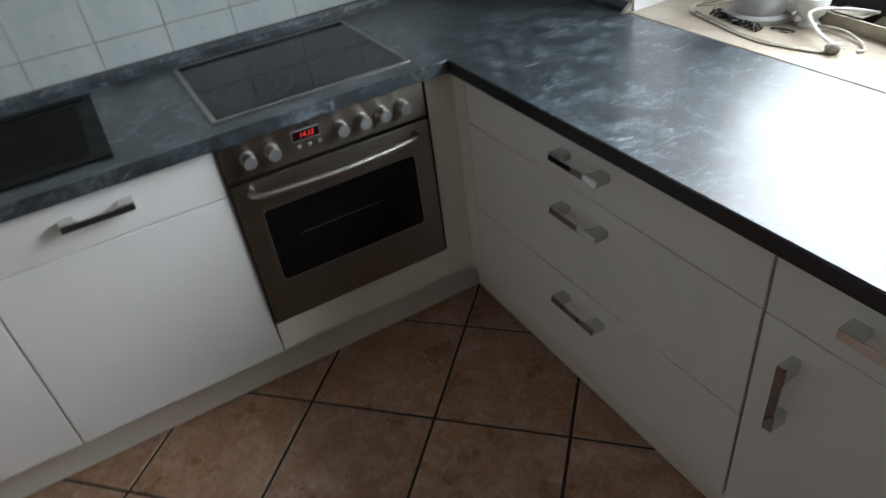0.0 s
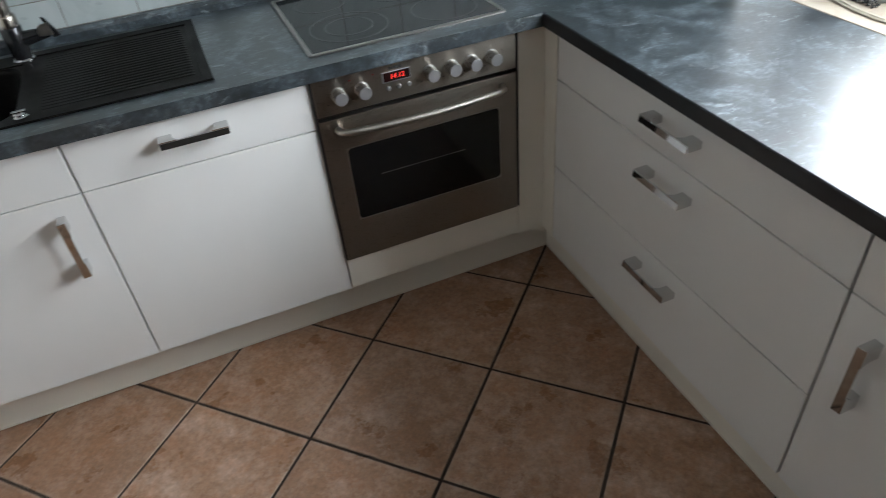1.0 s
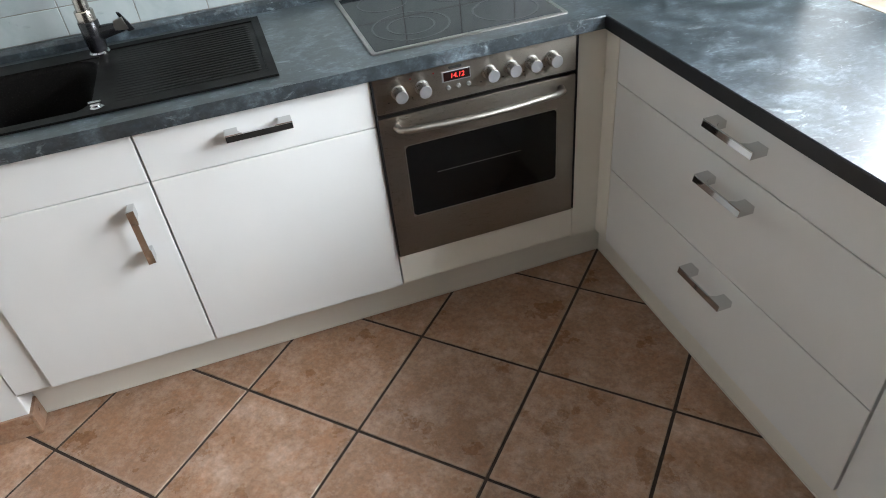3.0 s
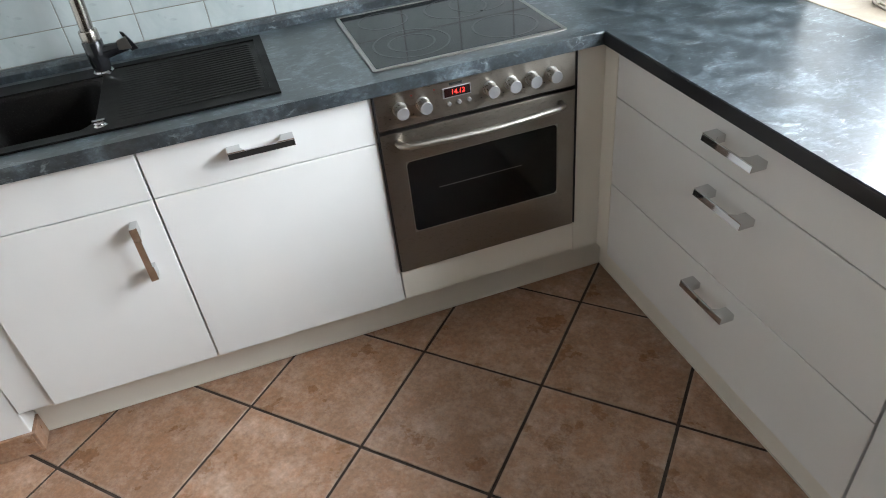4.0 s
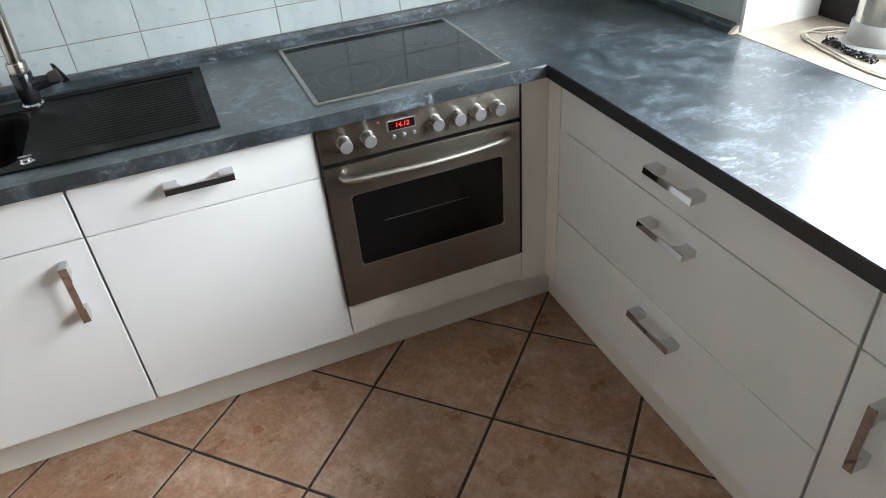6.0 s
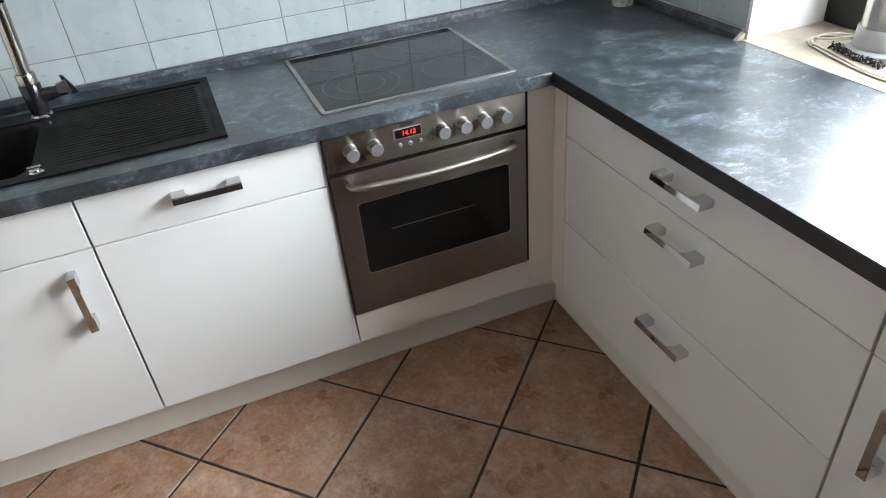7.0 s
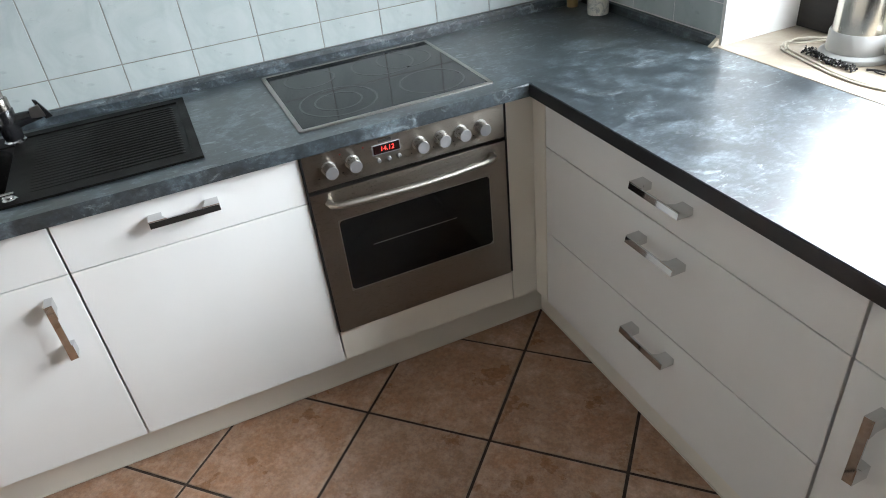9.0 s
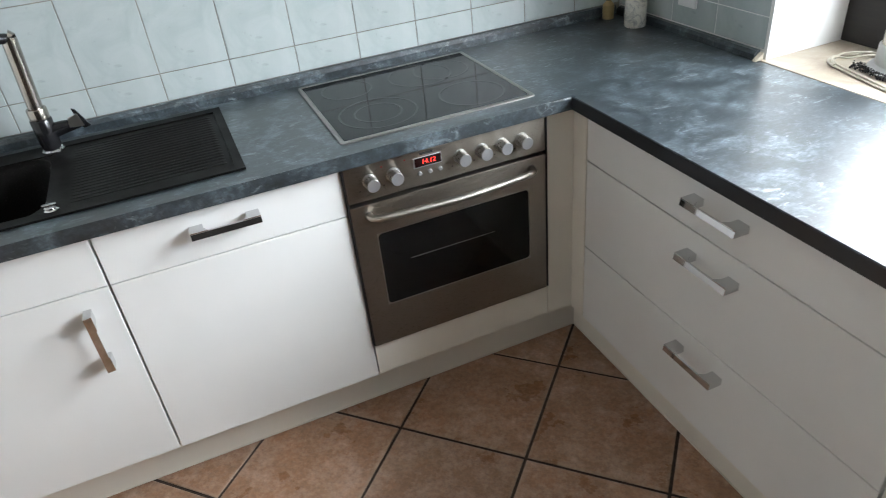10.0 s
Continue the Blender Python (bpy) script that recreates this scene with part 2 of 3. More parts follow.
DARKWOOD = mat_darkwood()
WHITEP, nt, b = material("white_plastic", 0.35, 0.0, (0.78, 0.77, 0.74))
bump(nt, b, noise_tex(nt, coords(nt), 120, 2), 0.05, 0.0006)
CREAMP, nt, b = material("cream_plastic", 0.4, 0.0, (0.45, 0.42, 0.34))
nt.links.new(ramp(nt, noise_tex(nt, coords(nt), 30, 4), [(0.3, (0.36, 0.33, 0.26)), (0.7, (0.50, 0.46, 0.38))]), b.inputs["Base Color"])
# plug's grey-brown, with its backlit shade put into the colour
PLUGP, nt, b = material("backlit_plug_plastic", 0.45, 0.0, (0.22, 0.19, 0.155))
GREYP, nt, b = material("grey_translucent_plastic", 0.3, 0.0, (0.40, 0.40, 0.39))
CERAMIC, nt, b = material("white_glazed_ceramic", 0.15, 0.0, (0.76, 0.75, 0.71))
MARBLED, nt, b = material("marbled_ceramic", 0.25)
nt.links.new(ramp(nt, noise_tex(nt, coords(nt), 22, 6, 0.65, 2.0), [(0.35, (0.42, 0.42, 0.41)), (0.50, (0.76, 0.73, 0.65)), (0.8, (0.82, 0.79, 0.71))]), b.inputs["Base Color"])
AMBER, nt, b = material("amber_plastic", 0.35, 0.0, (0.36, 0.26, 0.12))
GLASS, nt, b = material("window_glass", 0.0, 0.0, (1, 1, 1))
b.inputs["Transmission Weight"].default_value, b.inputs["IOR"].default_value = 1.0, 1.45
SEAL, nt, b = material("cream_sealant", 0.5, 0.0, (0.74, 0.70, 0.62))


# ---- building blocks ----
def mesh_of(bm, name):
    me = bpy.data.meshes.new(name)
    bmesh.ops.recalc_face_normals(bm, faces=bm.faces)
    bm.to_mesh(me)
    bm.free()
    return me


def part(name, bm, mat, parent=None, label=""):
    round_body = any(f.smooth for f in bm.faces)
    ob = new(name, mesh_of(bm, name))
    ob.data.materials.append(mat)
    ob.parent = parent
    if round_body:
        ob.data.set_sharp_from_angle(angle=radians(40))
    if label:
        tagged(ob, label)
    return ob


def thing(name, label, category, at=(0, 0, 0), group="", kind=""):
    ob = new(name)
    ob.location = at
    ob.empty_display_size = 0.05
    return tagged(ob, label, category, group, kind)


def box(x0, x1, y0, y1, z0, z1, bevel=0.0, seg=2, bm=None):
    own = bmesh.new()
    vs = [own.verts.new((x, y, z)) for z in (z0, z1) for y in (y0, y1) for x in (x0, x1)]
    for f in ((0, 1, 3, 2), (4, 6, 7, 5), (0, 4, 5, 1), (2, 3, 7, 6), (0, 2, 6, 4), (1, 5, 7, 3)):
        own.faces.new([vs[i] for i in f])
    if bevel:
        bmesh.ops.bevel(own, geom=own.edges[:], offset=bevel, segments=seg, profile=0.5, affect="EDGES")
    if bm is None:
        return own
    tmp = bpy.data.meshes.new("tmp")
    own.to_mesh(tmp)
    own.free()
    bm.from_mesh(tmp)
    bpy.data.meshes.remove(tmp)
    return bm


def slab(us, vs, skip, w0, w1, place=lambda u, v, w: (u, v, w)):
    """A flat body of cells on a grid, without the cells that skip(u, v) names."""
    bm, seen = bmesh.new(), {}

    def vert(i, j, w):
        if (i, j, w) not in seen:
            seen[i, j, w] = bm.verts.new(place(us[i], vs[j], w))
        return seen[i, j, w]

    def solid(i, j):
        return 0 <= i < len(us) - 1 and 0 <= j < len(vs) - 1 and not skip((us[i] + us[i + 1]) / 2, (vs[j] + vs[j + 1]) / 2)

    for i in range(len(us) - 1):
        for j in range(len(vs) - 1):
            if not solid(i, j):
                continue
            c = [(i, j), (i + 1, j), (i + 1, j + 1), (i, j + 1)]
            for w in (w0, w1):
                bm.faces.new([vert(a, b_, w) for a, b_ in c])
            for k, (di, dj) in enumerate(((0, -1), (1, 0), (0, 1), (-1, 0))):
                if not solid(i + di, j + dj):
                    (a, b_), (c2, d) = c[k], c[(k + 1) % 4]
                    bm.faces.new([vert(a, b_, w0), vert(c2, d, w0), vert(c2, d, w1), vert(a, b_, w1)])
    return bm


def spin(profile, n=32, at=(0, 0, 0), axis="z", bm=None):
    """A turned body from (radius, height) pairs."""
    bm = bm or bmesh.new()

    def spot(r, h, a):
        x, y = r * math.cos(a), r * math.sin(a)
        p = (x, y, h) if axis == "z" else (x, -h, y) if axis == "y" else (h, x, y)
        return Vector(p) + Vector(at)

    rings = [[bm.verts.new(spot(r, h, 2 * math.pi * k / n)) for k in range(n)] if r > 0 else [bm.verts.new(spot(0, h, 0))] for r, h in profile]
    for a, b_ in zip(rings, rings[1:]):
        for k in range(n):
            q = [a[k % len(a)], a[(k + 1) % len(a)], b_[(k + 1) % len(b_)], b_[k % len(b_)]]
            q = [v for i, v in enumerate(q) if v not in q[:i]]
            if len(q) > 2:
                bm.faces.new(q).smooth = True
    return bm


def tube(points, radius, n=10, bm=None, flat=1.0):
    """A round or flattened tube along points, closed at both ends."""
    bm = bm or bmesh.new()
    pts = [Vector(p) for p in points]
    radii = radius if isinstance(radius, (list, tuple)) else [radius] * len(pts)
    rings, side = [], None
    for i, p in enumerate(pts):
        d = (pts[min(i + 1, len(pts) - 1)] - pts[max(i - 1, 0)]).normalized()
        ref = side if side is not None else (Vector((0, 0, 1)) if abs(d.z) < 0.9 else Vector((1, 0, 0)))
        s = (ref - d * ref.dot(d)).normalized()
        side = s
        t = d.cross(s)
        rings.append([bm.verts.new(p + radii[i] * (s * math.cos(2 * math.pi * k / n) * flat + t * math.sin(2 * math.pi * k / n))) for k in range(n)])
    for a, b_ in zip(rings, rings[1:]):
        for k in range(n):
            bm.faces.new([a[k], a[(k + 1) % n], b_[(k + 1) % n], b_[k]]).smooth = True
    bm.faces.new(rings[0])
    bm.faces.new(rings[-1])
    return bm


def curve_points(keys, n=8):
    """A smooth line through the keys."""
    ks = [Vector(k) for k in keys]
    out = []
    for i in range(len(ks) - 1):
        a, b_, c, d = ks[max(i - 1, 0)], ks[i], ks[i + 1], ks[min(i + 2, len(ks) - 1)]
        for k in range(n):
            t = k / n
            out.append(0.5 * (2 * b_ + (c - a) * t + (2 * a - 5 * b_ + 4 * c - d) * t * t + (3 * b_ - a - 3 * c + d) * t ** 3))
    return out + [ks[-1]]


# ---- the room ----
ground = part("floor", box(-2.6, 2.0, -1.8, 2.3, -0.06, -0.004), GROUT)
tagged(ground, "floor of terracotta tiles laid diagonally in dark grout", "floor", kind="structure")

wall_back = part("wall_back", box(-2.6, 2.0, YW + 0.0018, YW + 0.2, -0.02, 2.5), JOINT)
tagged(wall_back, "kitchen wall with pale mint glazed tiles above the worktop", "wall", kind="structure")

W0, W1, WZ0, WZ1 = -0.45, 1.562, 0.92, 2.36
wall_right = part("wall_right", slab([-1.6, W0, W1, YW + 0.006], [-0.02, WZ0, WZ1, 2.5],
                  lambda u, v: W0 < u < W1 and WZ0 < v < WZ1, XW + 0.006, 1.92, lambda u, v, w: (w, u, v)), PLASTER)
tagged(wall_right, "white wall with a deep window niche beside the worktop", "wall", kind="structure")
wall_left = part("wall_left", box(-2.6, WALL_END, 1.702, YW + 0.004, -0.02, 2.5, 0.004), PLASTER)
tagged(wall_left, "white plastered wall end beside the sink cabinet", "wall", kind="structure")
# unseen wall, its distance set for the bounce on the return run
wall_side = part("wall_side", box(-2.6, -2.4, -1.6, 1.702, -0.02, 2.5), WARMWALL)
tagged(wall_side, "unseen pale wall, set near to bounce light onto the drawers", "wall", kind="structure")
# unseen wall added close behind the camera to darken reflections
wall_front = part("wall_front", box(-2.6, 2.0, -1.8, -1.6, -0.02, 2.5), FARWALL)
tagged(wall_front, "unseen wall, made near-black so the chrome handles mirror dark", "wall", kind="structure")
ceiling = part("ceiling", box(-2.6, 2.0, -1.8, YW + 0.2, 2.5, 2.6), CEIL)
tagged(ceiling, "plain white painted ceiling", "ceiling", kind="structure")

# window
sill = part("window_sill", box(XS, 1.918, W0 - 0.02, W1 + 0.018, 0.921, WT + 0.001, 0.003), LEDGE)
tagged(sill, "cream stone window sill level with the worktop", "window sill", kind="structure")
window = thing("window_1", "dark brown wooden window in the niche over the worktop", "window", (1.86, 0.55, WT), kind="structure")
window.location = (0, 0, 0)
FX0, FX1 = 1.850, 1.905
for nm, bm in (("window_frame", box(FX0, FX1, W1 - 0.165, W1 - 0.001, WT + 0.002, WZ1, 0.004)),
               ("window_frame", box(FX0, FX1, W0, W0 + 0.085, WT + 0.002, WZ1, 0.004)),
               ("window_frame", box(FX0, FX1, W0 + 0.085, W1 - 0.165, WT + 0.002, WT + 0.14, 0.004)),
               ("window_frame", box(FX0, FX1, W0 + 0.085, W1 - 0.165, WZ1 - 0.085, WZ1, 0.004)),
               ("sash_bar", box(FX0 + 0.006, FX1 - 0.004, 0.50, 0.60, WT + 0.14, WZ1 - 0.085, 0.004))):
    part(nm, bm, DARKWOOD, window)
for a, c in ((W0 + 0.085, 0.50), (0.60, W1 - 0.165)):
    p = part("pane", box(1.878, 1.883, a, c, WT + 0.14, WZ1 - 0.085), GLASS, window)
    p.visible_shadow = False


def rounded(x0, x1, y0, y1, r, z, n=6):
    pts = []
    for cx, cy, a0 in ((x1 - r, y1 - r, 0), (x0 + r, y1 - r, 90), (x0 + r, y0 + r, 180), (x1 - r, y0 + r, 270)):
        for k in range(n + 1):
            a = radians(a0 + 90 * k / n)
            pts.append((cx + r * math.cos(a), cy + r * math.sin(a), z))
    return pts


def loft(loops, cap_first=False, cap_last=True):
    bm = bmesh.new()
    rows = [[bm.verts.new(p) for p in lp] for lp in loops]
    m = len(rows[0])
    for a, b_ in zip(rows, rows[1:]):
        for k in range(m):
            bm.faces.new([a[k], a[(k + 1) % m], b_[(k + 1) % m], b_[k]]).smooth = True
    if cap_first:
        bm.faces.new(rows[0])
    if cap_last:
        bm.faces.new(rows[-1])
    return bm


# ---- worktop ----
SX0, SX1, SY0, SY1 = -0.832, 0.044, 1.731, 2.220      # sink
HX0, HX1, HY0, HY1 = 0.292, 0.873, 1.724, 2.230       # hob
END = -0.34                                           # end of the return run
worktop = thing("worktop", "dark slate-look laminate worktop running round the corner", "worktop")
bm = slab([WALL_END + 0.002, SX0 + 0.03, SX1 - 0.03, HX0 + 0.02, HX1 - 0.02, XE + 0.002, XU + 0.02], [END, W1 + 0.02, YE, SY0 + 0.03, 2.195, YU + 0.018],
          lambda u, v: (u < XE and v < YE) or (SX0 + 0.03 < u < SX1 - 0.03 and SY0 + 0.03 < v < 2.195), WT - WTH, WT)
for v in bm.verts:
    if v.co.x > XU:
        v.co.x = XS - 0.003 if v.co.y < W1 + 0.03 else v.co.x
front = [e for e in bm.edges if all(abs(v.co.y - YE) < 1e-4 and abs(v.co.z - WT) < 1e-4 and v.co.x < XE + 0.01 for v in e.verts)]
for f in bmesh.ops.bevel(bm, geom=front, offset=0.010, segments=5, profile=0.5, affect="EDGES")["faces"]:
    f.smooth = True
top = part("top", bm, SLATE, worktop)
bv = top.modifiers.new("round_edges", "BEVEL")
bv.width, bv.segments, bv.limit_method, bv.angle_limit = 0.0025, 2, "ANGLE", radians(50)
part("edge_band", box(XE - 0.0005, XE + 0.0015, END, YE + 0.001, WT - WTH + 0.001, WT - 0.0025, 0.0006, 1), EDGE, worktop, "black edge band of the return run")


def upstand_bm(length, k=1.0):
    """A low back strip with a chamfered front lip, along x."""
    bm = bmesh.new()
    prof = [(0.0, 0.0), (0.0, 0.022), (-0.008, 0.034), (-0.0215, 0.036), (-0.0215, 0.0)]
    a = [bm.verts.new((0, -y, z * k)) for y, z in prof]
    b_ = [bm.verts.new((length, -y, z * k)) for y, z in prof]
    bm.faces.new(a)
    bm.faces.new(b_)
    for k in range(len(prof)):
        bm.faces.new([a[k], a[(k + 1) % 5], b_[(k + 1) % 5], b_[k]])
    return bm


u1 = part("upstand", upstand_bm(XU - WALL_END - 0.002), SLATE)
u1.location = (WALL_END + 0.002, YU, WT)
tagged(u1, "dark slate-look back strip along the tiled wall", "upstand", "worktop upstands")
u2 = part("upstand", upstand_bm(YU - W1 - 0.02, 0.78), SLATE)
u2.matrix_basis = pose(XU, YU - 0.0005, WT, 0, 0, -90)
tagged(u2, "dark slate-look back strip ending at the window niche", "upstand", "worktop upstands")
bm = bmesh.new()
wedge = [[bm.verts.new(p) for p in ((XU - 0.010, y, WT + 0.0015), (XU + 0.019, y, WT + 0.0015), (XU + 0.019, y, WT + 0.024))] for y in (W1 + 0.003, W1 + 0.0175)]
bm.faces.new(wedge[0])
bm.faces.new(wedge[1])
for k in range(3):
    bm.faces.new([wedge[0][k], wedge[0][(k + 1) % 3], wedge[1][(k + 1) % 3], wedge[1][k]])
part("end_cap", bm, LEDGE).parent = sill


# ---- cabinets ----
def handle_parts(bm_name, parent, length=0.174):
    """A chrome bar with a leaning face and two end blocks, lying along x and standing out towards -y."""
    half = length / 2
    bm = bmesh.new()
    sect = ((-0.0424, -0.0098), (-0.0392, 0.0070), (-0.0337, 0.0070), (-0.0369, -0.0098))
    a, c = [[bm.verts.new((s * half, y, z)) for y, z in sect] for s in (-1, 1)]
    bm.faces.new(a)
    bm.faces.new(c)
    for k in range(4):
        bm.faces.new([a[k], a[(k + 1) % 4], c[(k + 1) % 4], c[k]])
    bmesh.ops.bevel(bm, geom=bm.edges[:], offset=0.0008, segments=1, affect="EDGES")
    h = part(bm_name, bm, CHROME, parent, "square chrome handle")
    for s in (-1, 1):
        bm = bmesh.new()
        i, o = s * (half - 0.034), s * half * 0.998
        j = s * (half - 0.044)
        low = [bm.verts.new(p) for p in ((o, 0, -0.0094), (o, -0.0368, -0.0094), (j, -0.0368, -0.0094), (i, -0.026, -0.0094), (i, 0, -0.0094))]
        up = [bm.verts.new(p) for p in ((o, 0, 0.0096), (o, -0.0390, 0.0096), (j, -0.0390, 0.0096), (i, -0.022, 0.0096), (i, 0, 0.0096))]
        bm.faces.new(low)
        bm.faces.new(up)
        for k in range(5):
            bm.faces.new([low[k], low[(k + 1) % 5], up[(k + 1) % 5], up[k]])
        part("post", bm, CHROME, h)
    return h


def front_panel(name, parent, w, z0, z1, handle=None, mat=None, t=0.019):
    """A front lying along x with its face at y = 0, and its handle at (x, z, turn)."""
    p = part(name, box(0.0015, w - 0.0015, 0, t, z0 + 0.0015, z1 - 0.0015, 0.0022), mat or WHITE, parent)
    if handle:
        h = handle_parts("handle", p)
        h.matrix_basis = pose(handle[0], 0, handle[1], 0, handle[2], 0)
    return p


def carcass(parent, w, depth=0.54, z0=None, z1=None):
    z0, z1 = z0 or ZB + 0.002, z1 or WT - WTH - 0.002
    for name, b_ in (("side_panel", (0.001, 0.019, 0.021, depth, z0, z1)), ("side_panel", (w - 0.019, w - 0.001, 0.021, depth, z0, z1)),
                     ("bottom_panel", (0.019, w - 0.019, 0.021, depth, z0, z0 + 0.018)), ("back_panel", (0.019, w - 0.019, depth - 0.006, depth, z0 + 0.018, z1))):
        part(name, box(*b_), CARCASS, parent)


# sink cabinet
sink_cab = thing("sink_cabinet", "white sink base cabinet with a blind drawer front and one door", "cabinet", (-0.837, YF, 0), "base cabinets")
carcass(sink_cab, 0.488)
front_panel("drawer_front", sink_cab, 0.488, ZD, ZT)
front_panel("door", sink_cab, 0.488, ZB, ZD, (0.420, 0.630, 90))
# dishwasher front
dish = thing("dishwasher", "white panelled dishwasher under the drainer with a chrome handle", "dishwasher", (MODULE, YF, 0))
part("body", box(0.004, 0.604, 0.022, 0.54, ZB + 0.004, WT - WTH - 0.003, 0.003), CARCASS, dish)
front_panel("upper_front", dish, 0.6145, ZD, ZT, (0.303, 0.852, 0))
front_panel("door", dish, 0.6145, ZB, ZD)
# filler beside the wall end
fill = part("filler_strip", box(WALL_END + 0.003, -0.839, YF + 0.012, YF + 0.03, ZB - 0.002, WT - WTH - 0.002, 0.001), WHITE)
tagged(fill, "white filler strip between sink cabinet and wall", "filler")

# oven housing
OX0, OX1, OZ0 = 0.270, 0.875, 0.304
housing = thing("oven_cabinet", "white oven base cabinet with a low panel below the oven", "cabinet", (OX0 - 0.002, YF, 0), "base cabinets")
part("bottom_panel", box(0.001, 0.613, 0.026, 0.54, ZB + 0.002, ZB + 0.018), CARCASS, housing)
part("back_panel", box(0.001, 0.613, 0.52, 0.54, ZB + 0.018, OZ0 - 0.004), CARCASS, housing)
part("panel", box(0.002, 0.613, 0.0, 0.019, ZB + 0.006, OZ0 - 0.004, 0.0014), CREAM, housing, "low cream panel below the oven")

corner = thing("corner_filler", "cream corner filler posts between oven and drawer cabinet", "filler", (0, 0, 0))
part("post", box(OX1 + 0.0075, XF + 0.018, YF + 0.001, YF + 0.019, ZB, WT - WTH - 0.002, 0.001), CREAM, corner)
part("post", box(XF, XF + 0.018, 1.616, YF + 0.0005, ZB, WT - WTH - 0.002, 0.001), CREAM, corner)

# drawer cabinet of the return run: its local x runs towards -y of the room
R1 = 1.615
RW = 1.039
drawers = thing("drawer_cabinet", "wide white drawer cabinet with three chrome-handled drawers", "cabinet", group="base cabinets")
drawers.matrix_basis = pose(XF, R1, 0, 0, 0, -90)
carcass(drawers, RW)
for z0, z1, hz in ((ZD, ZT, 0.853), (ZM, ZD, 0.700), (ZB, ZM, 0.403)):
    front_panel("drawer_front", drawers, RW, z0, z1, (0.530, hz, 0))
nextcab = thing("base_cabinet", "white base cabinet with a drawer above one door", "cabinet", group="base cabinets")
nextcab.matrix_basis = pose(XF, R1 - RW - 0.003, 0, 0, 0, -90)
carcass(nextcab, 0.45)
front_panel("drawer_front", nextcab, 0.45, ZD, ZT, (0.238, 0.850, 0))
front_panel("door", nextcab, 0.45, ZB, ZD, (0.081, 0.622, 90))
lastcab = thing("base_cabinet", "white base cabinet at the end of the return run", "cabinet", group="base cabinets")
lastcab.matrix_basis = pose(XF, R1 - RW - 0.456, 0, 0, 0, -90)
carcass(lastcab, 0.44)
front_panel("drawer_front", lastcab, 0.44, ZD, ZT, (0.22, 0.853, 0))
front_panel("door", lastcab, 0.44, ZB, ZD)

# plinth
plinth = thing("plinth", "cream kitchen plinth set back under the cabinets", "plinth")
part("plinth_board", box(WALL_END + 0.002, PX + 0.016, PY, PY + 0.016, 0.001, ZB - 0.001, 0.0008), CREAM, plinth)
part("plinth_board", box(PX, PX + 0.016, END + 0.03, PY - 0.0005, 0.001, ZB - 0.001, 0.0008), CREAM, plinth)
part("seal_strip", box(WALL_END + 0.002, PX, PY - 0.003, PY - 0.0005, 0.001, 0.006), SEAL, plinth)
part("seal_strip", box(PX - 0.003, PX - 0.0005, END + 0.03, PY - 0.003, 0.001, 0.006), SEAL, plinth)

# ---- oven ----
OY = YF - 0.008
oven = thing("oven", "built-in brushed steel oven with knobs, clock and dark glass door", "oven", (OX0, OY, 0))
OW = OX1 - OX0
part("body", box(-0.003, OW + 0.006, 0.022, 0.50, OZ0 + 0.001, WT - WTH - 0.003), BLACKP, oven, "black oven body")
# black strips fill the narrow gaps left and right of the oven
for x in (-0.0005, OW + 0.0035):
    part("gap_strip", box(x - 0.0022, x + 0.0022, -0.001, 0.021, OZ0 + 0.001, WT - WTH - 0.004), BLACKP, oven, "thin black strip in the gap beside the oven")
part("control_panel", box(0.002, OW - 0.002, -0.002, 0.02, 0.802, WT - WTH - 0.003, 0.0015), STEEL, oven, "brushed steel control panel")
WX0, WX1, WZa, WZb = 0.064, 0.546, 0.443, 0.692
door = part("door", slab([0.002, WX0, WX1, OW - 0.002], [OZ0, WZa, WZb, 0.790], lambda u, v: WX0 < u < WX1 and WZa < v < WZb,
                  -0.003, 0.02, lambda u, v, w: (u, w, v)), STEEL, oven)
bv = door.modifiers.new("round_edges", "BEVEL")
bv.width, bv.segments, bv.limit_method = 0.0015, 2, "ANGLE"
part("glass", box(WX0 + 0.0005, WX1 - 0.0005, -0.001, 0.006, WZa + 0.0005, WZb - 0.0005, 0.001), OVENGLASS, door, "dark oven window")
bm = loft([rounded(WX0 + 0.0002, WX1 - 0.0002, WZa + 0.0002, WZb - 0.0002, 0.0008, 0.0008), rounded(WX0 + 0.0002, WX1 - 0.0002, WZa + 0.0002, WZb - 0.0002, 0.0008, 0.0034),
           rounded(WX0 + 0.0020, WX1 - 0.0020, WZa + 0.0020, WZb - 0.0020, 0.013, 0.0034), rounded(WX0 + 0.0024, WX1 - 0.0024, WZa + 0.0024, WZb - 0.0024, 0.013, 0.0008)], False, False)
for v in bm.verts:
    v.co = (v.co.x, -v.co.z, v.co.y)
part("glass_frame", bm, BAR, door, "thin steel line round the window")
part("rack_line", tube([(WX0 + 0.09, -0.0014, 0.580), (WX1 - 0.12, -0.0014, 0.580)], 0.0009, 6), RACK, door, "faint wire shelf behind the glass")
bar = [(0.050, -0.004, 0.757), (0.054, -0.024, 0.757), (0.075, -0.037, 0.757)]
bar += [(0.075 + (OW - 0.150) * k / 14, -0.037 - 0.016 * math.sin(math.pi * k / 14), 0.757) for k in range(1, 14)]
bar += [(OW - 0.075, -0.037, 0.757), (OW - 0.054, -0.024, 0.757), (OW - 0.050, -0.004, 0.757)]
part("handle", tube(bar, 0.0115, 14, flat=0.85), BAR, door, "bowed satin steel handle")


